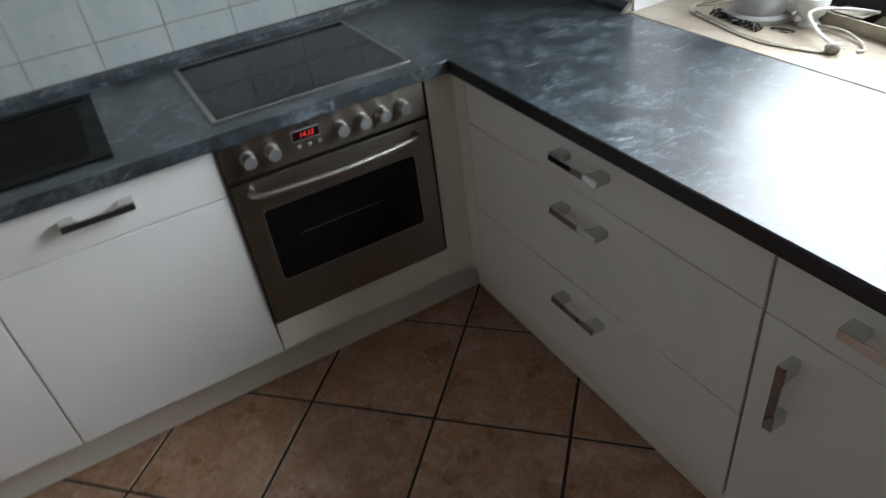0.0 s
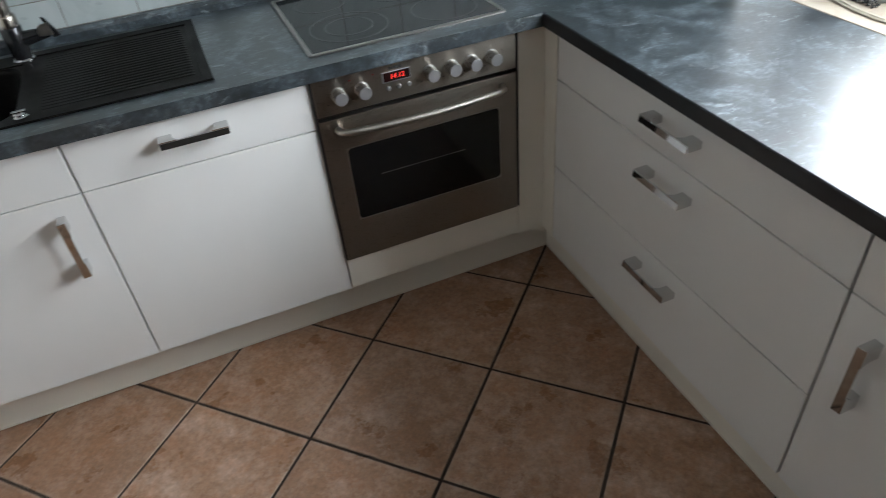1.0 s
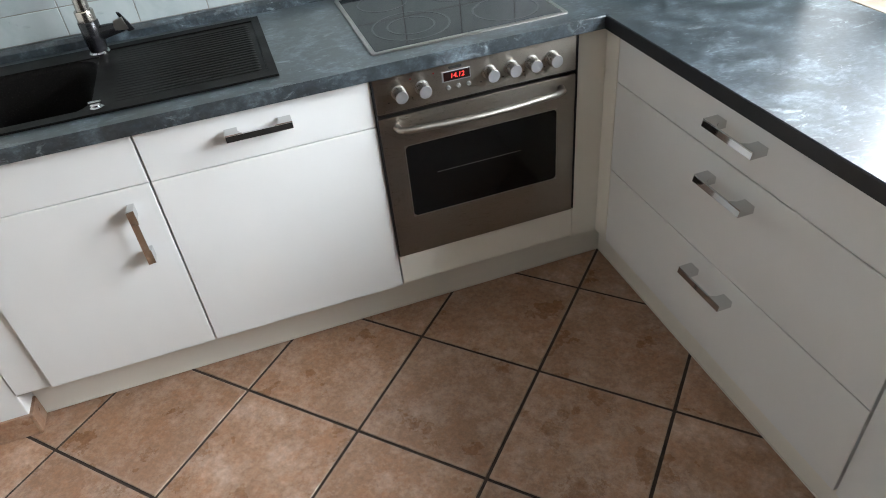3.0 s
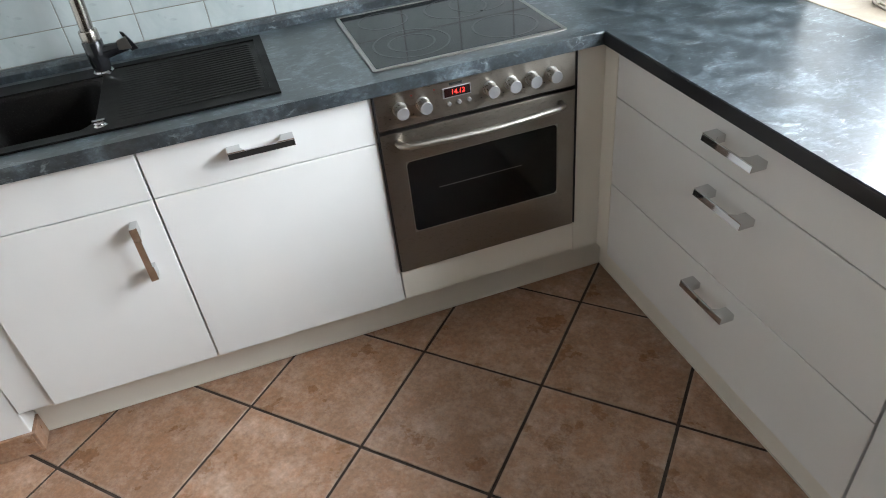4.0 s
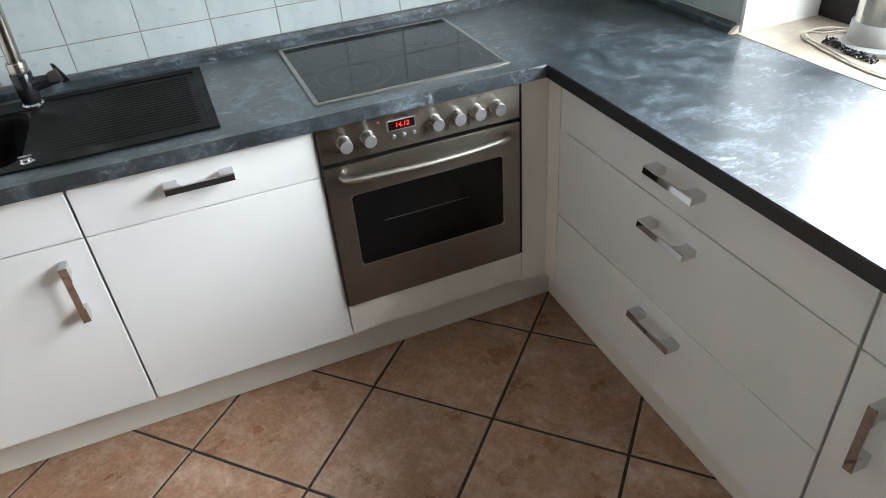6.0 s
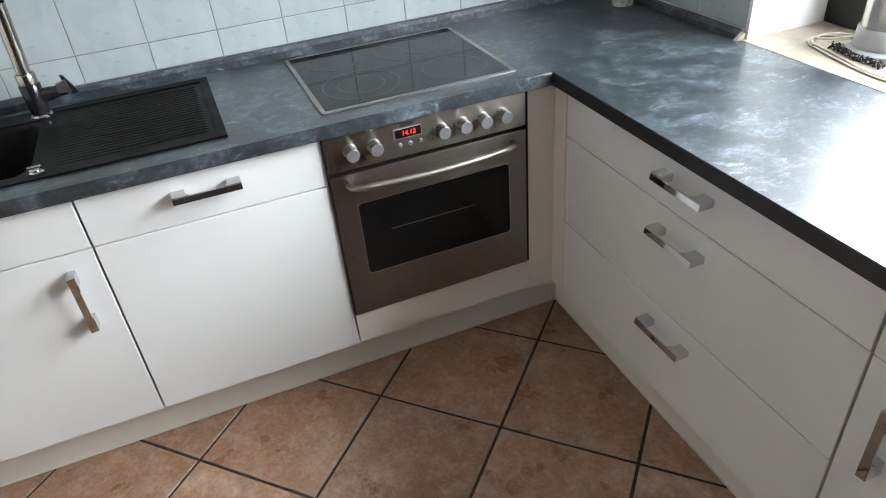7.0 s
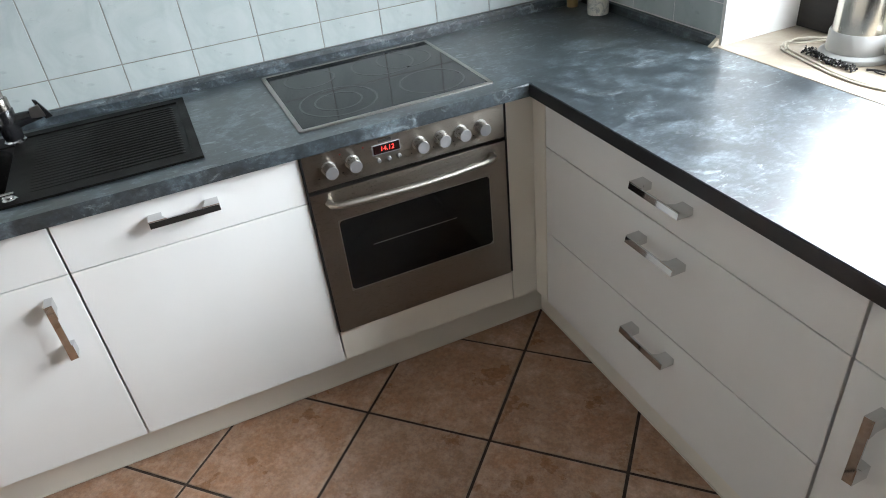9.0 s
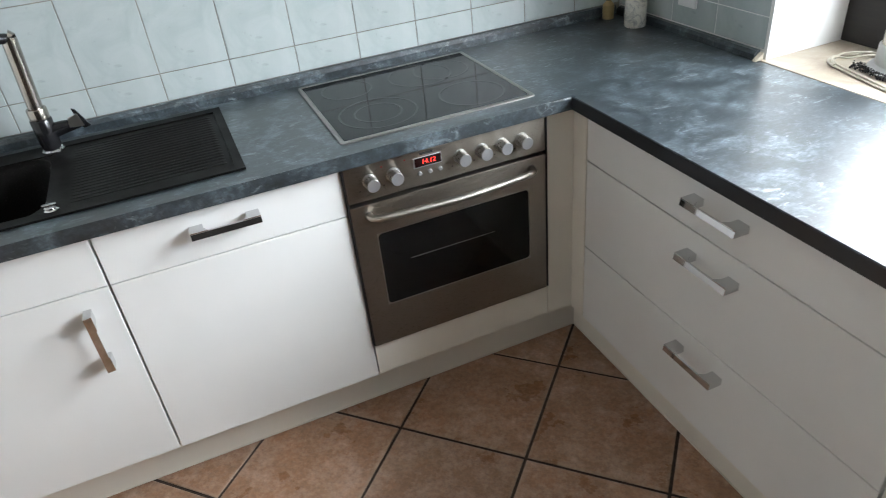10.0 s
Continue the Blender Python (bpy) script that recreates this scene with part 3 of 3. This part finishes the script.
def oven_knob(x, z):
    k = part("knob", spin([(0, 0.0350), (0.0174, 0.0350), (0.0180, 0.0345), (0.0184, 0.010), (0.0184, 0.002), (0, 0.002)], 30, axis="y"), KNOBSIDE, oven, "round steel knob with polished side")
    k.location = (x, -0.002, z)
    part("face", spin([(0, 0.0372), (0.0170, 0.0372), (0.0176, 0.0360), (0.0176, 0.034), (0, 0.034)], 30, axis="y"), KNOB, k, "matt grey face")
    part("collar", spin([(0.0208, 0.0), (0.0206, 0.0022), (0.019, 0.003), (0.0, 0.003)], 28, axis="y"), KNOBSIDE, k)
    return k


for x in (0.069, 0.136, 0.334, 0.400, 0.463, 0.526):
    oven_knob(x, 0.857)
disp = part("display", box(0.195, 0.278, -0.0045, -0.001, 0.8560, 0.8865, 0.001), KNOB, oven, "clock display in a chrome frame")
part("screen", box(0.1990, 0.2755, -0.0058, -0.0044, 0.8597, 0.8850), DISPLAY, disp)
txt = bpy.data.curves.new("digits", "FONT")
txt.body, txt.size, txt.align_x, txt.align_y, txt.extrude, txt.shear = "14.12", 0.0190, "CENTER", "CENTER", 0.0004, 0.12
tob = new("digits_source", txt)
bpy.context.view_layer.update()
digits = new("digits", bpy.data.meshes.new_from_object(tob.evaluated_get(bpy.context.evaluated_depsgraph_get())))
bpy.data.objects.remove(tob)
digits.data.materials.clear()
digits.data.materials.append(LED)
digits.parent = disp
digits.matrix_basis = pose(0.2385, -0.0062, 0.8722, 90, 0, 0)
tagged(digits, "glowing red clock digits")
for x in (0.211, 0.241, 0.271):
    btn = part("button", spin([(0, 0.007), (0.0045, 0.007), (0.0058, 0.0055), (0.006, 0)], 16, axis="y"), KNOB, oven)
    btn.location = (x, -0.002, 0.839)
part("maker_mark", box(0.216, 0.254, -0.0026, -0.0018, 0.8915, 0.8985), LETTER, oven, "small dark maker's mark")
for x, z in ((0.106, 0.888), (0.172, 0.889)):
    part("pilot_lamp", spin([(0, 0.0032), (0.0022, 0.003), (0.003, 0.0015)], 10, at=(x, 0, z), axis="y"), REDLAMP, oven)
for x in (0.038, 0.106, 0.308, 0.375, 0.439, 0.503):
    part("mark", box(x - 0.002, x + 0.002, -0.0025, -0.0019, 0.832, 0.835), LETTER, oven)

# ---- hob ----
hob = thing("ceramic_hob", "black ceramic hob with a steel rim set in the worktop", "hob", (HX0, HY0, WT))
HW, HD = HX1 - HX0, HY1 - HY0
part("rim", loft([rounded(0, HW, 0, HD, 0.010, 0.0004), rounded(0, HW, 0, HD, 0.010, 0.0040), rounded(0.0015, HW - 0.0015, 0.0015, HD - 0.0015, 0.009, 0.0052),
                        rounded(0.0115, HW - 0.0115, 0.0115, HD - 0.0095, 0.005, 0.0052), rounded(0.013, HW - 0.013, 0.013, HD - 0.011, 0.004, 0.0036)], False, False), HOBRIM, hob, "satin steel rim")
plate = part("glass_plate", box(0.0128, HW - 0.0128, 0.0128, HD - 0.0108, 0.0005, 0.004), CERAN, hob)


def ring_bm(r, w=0.0034, n=72):
    bm = bmesh.new()
    rings = [[bm.verts.new((q * math.cos(2 * math.pi * k / n), q * math.sin(2 * math.pi * k / n), z)) for k in range(n)] for q, z in ((r - w, 0), (r - w, 0.0003), (r + w, 0.0003), (r + w, 0))]
    for a, b_ in zip(rings, rings[1:]):
        for k in range(n):
            bm.faces.new([a[k], a[(k + 1) % n], b_[(k + 1) % n], b_[k]])
    return bm


for x, y, rr in ((0.156, 0.154, (0.112, 0.068)), (0.440, 0.130, (0.096,)), (0.132, 0.390, (0.078,)), (0.370, 0.372, (0.100,)), (0.446, 0.378, (0.088,))):
    for r in rr:
        o = part("cooking_zone", ring_bm(r), PRINT, plate)
        o.location = (x, y, 0.0041)

# ---- sink ----
sink = thing("sink", "black composite sink with ribbed drainer", "sink", (0, 0, WT))
BX0, BX1, BY0, BY1 = -0.805, -0.428, 1.768, 2.140


# rim plate: frame pieces round bowl and drainer
DX0, DX1, DY0, DY1 = BX1, 0.020, 1.768, 2.186
bm = slab([SX0, BX0, BX1, DX1, SX1], [SY0, BY0, BY1, DY1, SY1],
          lambda u, v: (BX0 < u < BX1 and BY0 < v < BY1) or (DX0 < u < DX1 and DY0 < v < DY1), 0.0006, 0.0065)
CR = 0.07
for cx, cy, a0 in ((BX1, BY1, 0), (BX0, BY1, 90), (BX0, BY0, 180), (BX1, BY0, 270)):
    sx, sy = (1 if a0 in (0, 270) else -1), (1 if a0 in (0, 90) else -1)
    ox, oy = cx - sx * CR, cy - sy * CR
    loop = [(cx, cy)] + [(ox + CR * math.cos(radians(a0 + 90 * k / 8)), oy + CR * math.sin(radians(a0 + 90 * k / 8))) for k in range(9)]
    zt = 0.0026 if sx > 0 else 0.0060
    lo, hi = [[bm.verts.new((x, y, zz)) for x, y in loop] for zz in (0.0, zt)]
    bm.faces.new(hi)
    bm.faces.new(lo)
    for k in range(10):
        bm.faces.new([lo[k], lo[(k + 1) % 10], hi[(k + 1) % 10], hi[k]])
rim_plate = part("rim", bm, COMPOSITE, sink)
bv = rim_plate.modifiers.new("round_edges", "BEVEL")
bv.width, bv.segments, bv.limit_method = 0.003, 3, "ANGLE"
bowl = part("bowl", loft([rounded(BX0 - 0.0005, BX1 + 0.0005, BY0 - 0.0005, BY1 + 0.0005, 0.070, 0.0022),
                          rounded(BX0 + 0.004, BX1 - 0.004, BY0 + 0.004, BY1 - 0.004, 0.070, -0.012),
                          rounded(BX0 + 0.016, BX1 - 0.016, BY0 + 0.016, BY1 - 0.016, 0.065, -0.15),
                          rounded(BX0 + 0.035, BX1 - 0.035, BY0 + 0.035, BY1 - 0.035, 0.06, -0.195)]), COMPOSITE, sink)
so = bowl.modifiers.new("thickness", "SOLIDIFY")
so.thickness, so.offset = 0.006, 1
part("waste", spin([(0.042, 0.0), (0.042, 0.003), (0.034, 0.004), (0.028, 0.001), (0, 0.001)], 28, at=((BX0 + BX1) / 2, (BY0 + BY1) / 2, -0.1945)), CHROME, sink, "chrome waste")
tray = part("drainer_tray", box(DX0 + 0.0012, DX1 + 0.001, DY0 - 0.001, DY1 + 0.001, -0.004, 0.0026), COMPOSITE, sink)


def rib_bm(x0, x1):
    """A low rounded rib that rises slowly out of the drainer from x0."""
    bm = bmesh.new()
    rows = []
    for x, k in ((x0, 0.08), (x0 + 0.07, 0.45), (x0 + 0.16, 0.9), (x1 - 0.012, 1.0), (x1, 0.1)):
        rows.append([bm.verts.new((x, y, z * k)) for y, z in ((-0.0060, 0.0), (-0.0040, 0.0016), (-0.0013, 0.0026), (0.0013, 0.0026), (0.0040, 0.0016), (0.0060, 0.0))])
    for a, c in zip(rows, rows[1:]):
        for k in range(6):
            f = bm.faces.new([a[k], a[(k + 1) % 6], c[(k + 1) % 6], c[k]])
            f.smooth = k < 5
    bm.faces.new(rows[0])
    bm.faces.new(rows[-1])
    return bm


rib0 = None
for k in range(20):
    y = DY0 + 0.026 + k * 0.0190
    rib = new("rib", rib0.data) if rib0 else part("rib", rib_bm(DX0 + 0.055, DX1 - 0.014), COMPOSITE, tray)
    rib0 = rib0 or rib
    rib.parent = tray
    rib.location = (0, y, 0.0024)
pop = part("waste_control", spin([(0, 0.019), (0.013, 0.018), (0.016, 0.014), (0.013, 0.009), (0.019, 0.004), (0.022, 0.0)], 26), CHROME, sink, "chrome waste control knob")
pop.location = (-0.412, 1.772, 0.0028)
pop.scale = (0.9, 0.9, 0.8)
part("grip", box(-0.018, 0.018, -0.005, 0.005, 0.014, 0.024, 0.003), CHROME, pop)

# ---- tap ----
tap = thing("kitchen_tap", "chrome kitchen tap with a tall column behind the sink", "tap", (-0.424, 2.168, WT + 0.0066))
part("base_ring", spin([(0.030, 0), (0.030, 0.005), (0.026, 0.009), (0, 0.009)], 32), CHROME, tap)
part("body", spin([(0.0235, 0.008), (0.0275, 0.030), (0.0285, 0.094), (0.0255, 0.098), (0.0, 0.098)], 32), BLACKGLOSS, tap, "black lower body")
part("sleeve", spin([(0.0262, 0.097), (0.0262, 0.124), (0.0245, 0.127), (0.0, 0.127)], 32), COLUMN, tap)
part("column", tube(curve_points([(0, 0, 0.12), (0.003, 0, 0.20), (0.008, 0.0, 0.305), (0.009, 0, 0.318)], 6), [0.0195] * 14 + [0.0185] * 5, 24), COLUMN, tap, "satin steel column")
sp = curve_points([(0.011, 0.0, 0.312), (-0.02, -0.025, 0.321), (-0.10, -0.09, 0.320), (-0.155, -0.135, 0.312)], 6)
part("spout", tube(sp, 0.0135, 16), BLACKGLOSS, tap, "black spout")
part("outlet", spin([(0.012, 0), (0.013, -0.02), (0.010, -0.026), (0, -0.026)], 20, at=(-0.148, -0.129, 0.306)), CHROME, tap)
lev = part("lever_joint", tube([(0.012, 0, 0.056), (0.050, 0.0, 0.060), (0.088, 0.0, 0.062)], [0.022, 0.018, 0.013], 20), BLACKGLOSS, tap)
for outline, y0, y1, name, mat in ((((0.062, 0.058), (0.100, 0.056), (0.092, 0.092), (0.066, 0.086)), -0.016, -0.008, "lever", BAR),
                                   (((0.096, 0.046), (0.116, 0.050), (0.090, 0.102), (0.081, 0.106)), -0.007, 0.003, "lever_grip", BLACKGLOSS)):
    bm = bmesh.new()
    flag = [[bm.verts.new((x, y, z)) for x, z in outline] for y in (y0, y1)]
    bm.faces.new(flag[0])
    bm.faces.new(flag[1])
    for k in range(4):
        bm.faces.new([flag[0][k], flag[0][(k + 1) % 4], flag[1][(k + 1) % 4], flag[1][k]])
    bmesh.ops.bevel(bm, geom=bm.edges[:], offset=0.0012, segments=2, affect="EDGES")
    part(name, bm, mat, lev, "flat satin steel lever" if mat is BAR else "black lever tip")

# ---- things on the sill ----
kettle = thing("electric_kettle", "brushed steel electric kettle with grey base on the sill", "kettle", (1.762, 1.276, WT + 0.0015))
part("base", spin([(0.092, 0), (0.094, 0.005), (0.093, 0.013), (0.084, 0.020), (0, 0.020)], 40), GREYP, kettle, "round grey power base")
part("collar", spin([(0.077, 0.020), (0.0785, 0.026), (0.0765, 0.070), (0.073, 0.074), (0, 0.074)], 40), GREYP, kettle, "grey plastic lower band")
part("body", spin([(0.0715, 0.072), (0.0712, 0.078), (0.069, 0.190), (0.062, 0.215), (0, 0.216)], 40), mat_steel("kettle_steel", (0.60, 0.56, 0.50), 0.22, (20, 20, 1)), kettle)
part("lid", spin([(0.061, 0.215), (0.058, 0.226), (0.030, 0.233), (0.012, 0.234), (0.012, 0.246), (0, 0.248)], 32), GREYP, kettle)
part("grip", tube(curve_points([(0.010, -0.060, 0.036), (0.016, -0.098, 0.050), (0.018, -0.108, 0.110), (0.014, -0.098, 0.175), (0.008, -0.056, 0.205)], 6), 0.0125, 12, flat=1.5), WHITEP, kettle, "white plastic handle")
part("spout", loft([rounded(-0.018, 0.018, 0.045, 0.066, 0.004, 0.150), rounded(-0.016, 0.016, 0.05, 0.088, 0.004, 0.205), rounded(-0.015, 0.015, 0.05, 0.092, 0.004, 0.213)], True), GREYP, kettle)

cup = thing("egg_cup", "white footed ceramic cup beside the kettle", "cup", (1.778, 1.132, WT + 0.001))
part("foot", spin([(0.030, 0), (0.029, 0.005), (0.020, 0.012), (0.019, 0.020), (0, 0.020)], 28), CERAMIC, cup)
part("bowl", spin([(0.019, 0.019), (0.036, 0.036), (0.041, 0.062), (0.0415, 0.078), (0.039, 0.078), (0.036, 0.050), (0, 0.036)], 28), CERAMIC, cup)
part("mark", box(-0.036, -0.0335, -0.006, 0.006, 0.048, 0.054), LETTER, cup, "small dark print")

cord = thing("power_cord", "cream power cord looped on the sill with its plug", "cord", (0, 0, 0))
z = WT + 0.0045
k1 = [(1.800, 1.36, z), (1.780, 1.43, z), (1.715, 1.462, z), (1.662, 1.435, z), (1.640, 1.375, z), (1.618, 1.290, z), (1.600, 1.205, z), (1.596, 1.12, z), (1.618, 1.03, z), (1.634, 0.985, z)]
k2 = [(1.830, 1.33, z), (1.800, 1.40, z + 0.007), (1.735, 1.448, z + 0.008), (1.678, 1.430, z), (1.653, 1.36, z), (1.630, 1.275, z), (1.610, 1.19, z), (1.610, 1.10, z), (1.628, 1.02, z), (1.644, 0.985, z)]
k3 = [(1.828, 1.30, z), (1.810, 1.38, z + 0.002), (1.762, 1.405, z + 0.006), (1.715, 1.415, z + 0.007), (1.682, 1.440, z + 0.009), (1.640, 1.40, z + 0.007)]
for ks in (k1, k2, k3):
    part("cable", tube(curve_points(ks, 8), 0.0032, 8), CREAMP, cord)
k4 = [(1.660, 0.985, z + 0.016), (1.688, 1.045, z + 0.024), (1.722, 1.100, z + 0.046), (1.752, 1.085, z + 0.056), (1.80, 1.03, z + 0.054), (1.835, 0.985, z + 0.046)]
part("cable", tube(curve_points(k4, 8), 0.0042, 8), WHITEP, cord, "white cable bending up from the plug")
k5 = [(1.768, 1.10, z + 0.004), (1.765, 1.03, z + 0.010), (1.742, 0.965, z + 0.004), (1.708, 0.930, z), (1.690, 0.935, z)]
part("cable", tube(curve_points(k5, 8), 0.0038, 8), CREAMP, cord)
plug = part("plug", spin([(0, -0.024), (0.012, -0.024), (0.019, -0.014), (0.019, 0.012), (0.0165, 0.016), (0, 0.016)], 20, axis="x"), PLUGP, cord, "grey-brown mains plug, coloured darker for its backlit side")
plug.matrix_basis = pose(1.650, 0.972, WT + 0.0155, 0, 0, -40) @ Matrix.Scale(0.74, 4)
for s in (-1, 1):
    part("pin", tube([(0.015, s * 0.008, 0), (0.034, s * 0.008, 0)], 0.0024, 8), CHROME, plug)

chain = thing("bead_chain", "black and silver beaded chain lying at the kettle base", "chain", (0, 0, 0))
rng = random.Random(5)
bead = None
for k in range(190):
    a = k / 189
    clump = 0.016 if a < 0.3 else 0.010
    x = 1.688 - 0.034 * a + 0.006 * math.sin(9 * a) + rng.uniform(-clump, clump)
    y = 1.378 - 0.185 * a + rng.uniform(-0.008, 0.008)
    if bead is None:
        bead = part("bead", spin([(0, -0.0034), (0.0024, -0.0024), (0.0034, 0), (0.0024, 0.0024), (0, 0.0034)], 8), BLACKP, chain)
        o = bead
    else:
        o = new("bead", bead.data)
        o.parent = chain
    o.location = (x, y, WT + 0.0046 + 0.0045 * (k % 3))
    if k % 4 == 2:
        o.data = o.data.copy()
        o.data.materials[0] = CHROME
clip = thing("hair_clip", "small black clip lying on the sill", "clip", (1.700, 1.150, WT + 0.001))
part("arm", tube(curve_points([(-0.012, 0.03, 0.004), (-0.004, 0.0, 0.007), (0.004, -0.03, 0.004)], 5), 0.0032, 8), BLACKP, clip)
part("arm", tube(curve_points([(-0.006, 0.012, 0.004), (-0.012, -0.008, 0.004), (-0.010, -0.02, 0.004)], 5), 0.0022, 8), BLACKP, clip)

tray2 = thing("plastic_tray", "long cream plastic tray lying before the window", "tray", (1.800, 0.86, WT + 0.001))
bm = loft([rounded(-0.030, 0.030, -0.22, 0.22, 0.012, 0.0), rounded(-0.034, 0.034, -0.225, 0.225, 0.014, 0.034), rounded(-0.036, 0.036, -0.227, 0.227, 0.014, 0.037),
           rounded(-0.029, 0.029, -0.22, 0.22, 0.012, 0.037), rounded(-0.026, 0.026, -0.215, 0.215, 0.010, 0.005)], True)
part("shell", bm, CREAMP, tray2)
tray2.matrix_basis = pose(1.812, 0.90, WT + 0.001, 0, 0, -6)
part("lid_flap", box(-0.030, 0.030, 0.10, 0.19, 0.0385, 0.044, 0.003), CREAMP, tray2)

jar = thing("ceramic_jar", "white marbled ceramic jar in the worktop corner", "jar", (1.489, 2.096, WT + 0.001))
part("body", spin([(0.036, 0), (0.038, 0.004), (0.038, 0.118), (0.0395, 0.122), (0.0395, 0.128), (0.036, 0.128), (0.035, 0.01), (0, 0.008)], 36), MARBLED, jar)
brush = thing("small_bottle", "small amber bottle behind the jar", "bottle", (1.474, 2.236, WT + 0.001))
part("body", spin([(0.020, 0), (0.021, 0.004), (0.021, 0.050), (0.010, 0.062), (0.009, 0.07), (0, 0.07)], 24), AMBER, brush)
part("cap", spin([(0.0105, 0.066), (0.0105, 0.084), (0.009, 0.086), (0, 0.086)], 20), BLACKP, brush)

socket = thing("wall_socket", "white wall socket on the tiles over the corner", "socket", (XW - 0.001, 1.905, 1.085))
part("plate", box(-0.009, 0, -0.042, 0.042, -0.042, 0.042, 0.003), WHITEP, socket)
part("insert", spin([(0.0, 0.010), (0.017, 0.010), (0.0195, 0.012), (0.0215, 0.013), (0.0225, 0.009)], 28, axis="x"), WHITEP, socket).scale = (-1, 1, 1)
for s in (-1, 1):
    part("hole", spin([(0, 0.0105), (0.0025, 0.0105), (0.0025, 0.009)], 10, at=(0, s * 0.0095, 0), axis="x"), BLACKP, socket).scale = (-1, 1, 1)

# ---- tiles ----
TP, TR, TZ = 0.2075, 0.2520, 1.074        # joint spacing along the wall, up the wall, and one joint's height


def tile_mesh(w, h, t, ch, name):
    """A slab lying in x and z with its face at y = -t and chamfered face edges."""
    bm = bmesh.new()
    a = [bm.verts.new(p) for p in ((0, 0, 0), (w, 0, 0), (w, 0, h), (0, 0, h))]
    b_ = [bm.verts.new(p) for p in ((0, -t + ch, 0), (w, -t + ch, 0), (w, -t + ch, h), (0, -t + ch, h))]
    c = [bm.verts.new(p) for p in ((ch, -t, ch), (w - ch, -t, ch), (w - ch, -t, h - ch), (ch, -t, h - ch))]
    for r, s in ((a, b_), (b_, c)):
        for k in range(4):
            bm.faces.new([r[k], r[(k + 1) % 4], s[(k + 1) % 4], s[k]])
    bm.faces.new(c)
    return mesh_of(bm, name)


def lay_tiles(wall, u0, u1, first, place, low=0.0380):
    cache = {}
    i0, i1 = math.floor((u0 - first) / TP), math.ceil((u1 - first) / TP)
    rows = [(WT + low, TZ - 0.0015)] + [(TZ + 0.0015 + TR * k, TZ - 0.0015 + TR * (k + 1)) for k in range(4)]
    for i in range(i0, i1):
        a, b_ = max(u0, first + i * TP + 0.0015), min(u1, first + (i + 1) * TP - 0.0015)
        if b_ - a < 0.01:
            continue
        for z0, z1 in rows:
            key = (round(b_ - a, 4), round(z1 - z0, 4))
            if key not in cache:
                cache[key] = tile_mesh(b_ - a, z1 - z0, 0.006, 0.0012, "tile")
                cache[key].materials.append(GLAZE)
            o = new("tile", cache[key])
            o.parent = wall
            o.matrix_basis = place(a, z0)


lay_tiles(wall_back, WALL_END + 0.002, XW, 0.115, lambda a, z: pose(a, YW + 0.006, z))
lay_tiles(wall_right, -YW, -W1 - 0.004, -1.781, lambda a, z: pose(XW + 0.0105, -a, z, 0, 0, -90), 0.0300)

# skirting tiles round the wall end
sk = tile_mesh(0.40, 0.085, 0.009, 0.002, "skirting_tile")
sk.materials.append(TERRA)
for k in range(3):
    o = new("tile", sk)
    o.parent = wall_left
    o.matrix_basis = pose(WALL_END + 0.003 - 0.404 * (k + 1), 1.702, 0.002)
sk2 = tile_mesh(PY - 1.6935 - 0.004, 0.085, 0.009, 0.002, "skirting_tile_short")
sk2.materials.append(TERRA)
o = new("tile", sk2)
o.parent = wall_left
o.matrix_basis = pose(WALL_END, 1.6935, 0.002, 0, 0, 90)

# floor tiles, laid at 45 degrees
J = 0.0100
w = FLOOR_PITCH - J
bm = bmesh.new()
low = [bm.verts.new(p) for p in ((0, 0, -0.008), (w, 0, -0.008), (w, w, -0.008), (0, w, -0.008))]
mid = [bm.verts.new(p) for p in ((0, 0, -0.0012), (w, 0, -0.0012), (w, w, -0.0012), (0, w, -0.0012))]
topv = [bm.verts.new(p) for p in ((0.0015, 0.0015, 0), (w - 0.0015, 0.0015, 0), (w - 0.0015, w - 0.0015, 0), (0.0015, w - 0.0015, 0))]
for r, s in ((low, mid), (mid, topv)):
    for k in range(4):
        bm.faces.new([r[k], r[(k + 1) % 4], s[(k + 1) % 4], s[k]])
bm.faces.new(topv)
tile = mesh_of(bm, "floor_tile")
tile.materials.append(TERRA_FLOOR)
ax, ay = 0.583, 1.3135
for i in range(-12, 13):
    for j in range(-12, 13):
        cx, cy = ax + (i + j) * FLOOR_PITCH * 0.70711, ay + (j - i) * FLOOR_PITCH * 0.70711
        if -2.72 < cx < 1.45 and -1.72 < cy < 2.0:
            o = new("tile", tile)
            o.parent = ground
            o.matrix_basis = pose(cx, cy, rng.uniform(-0.0004, 0.0004), 0, 0, -45) @ pose(J / 2, J / 2, 0)
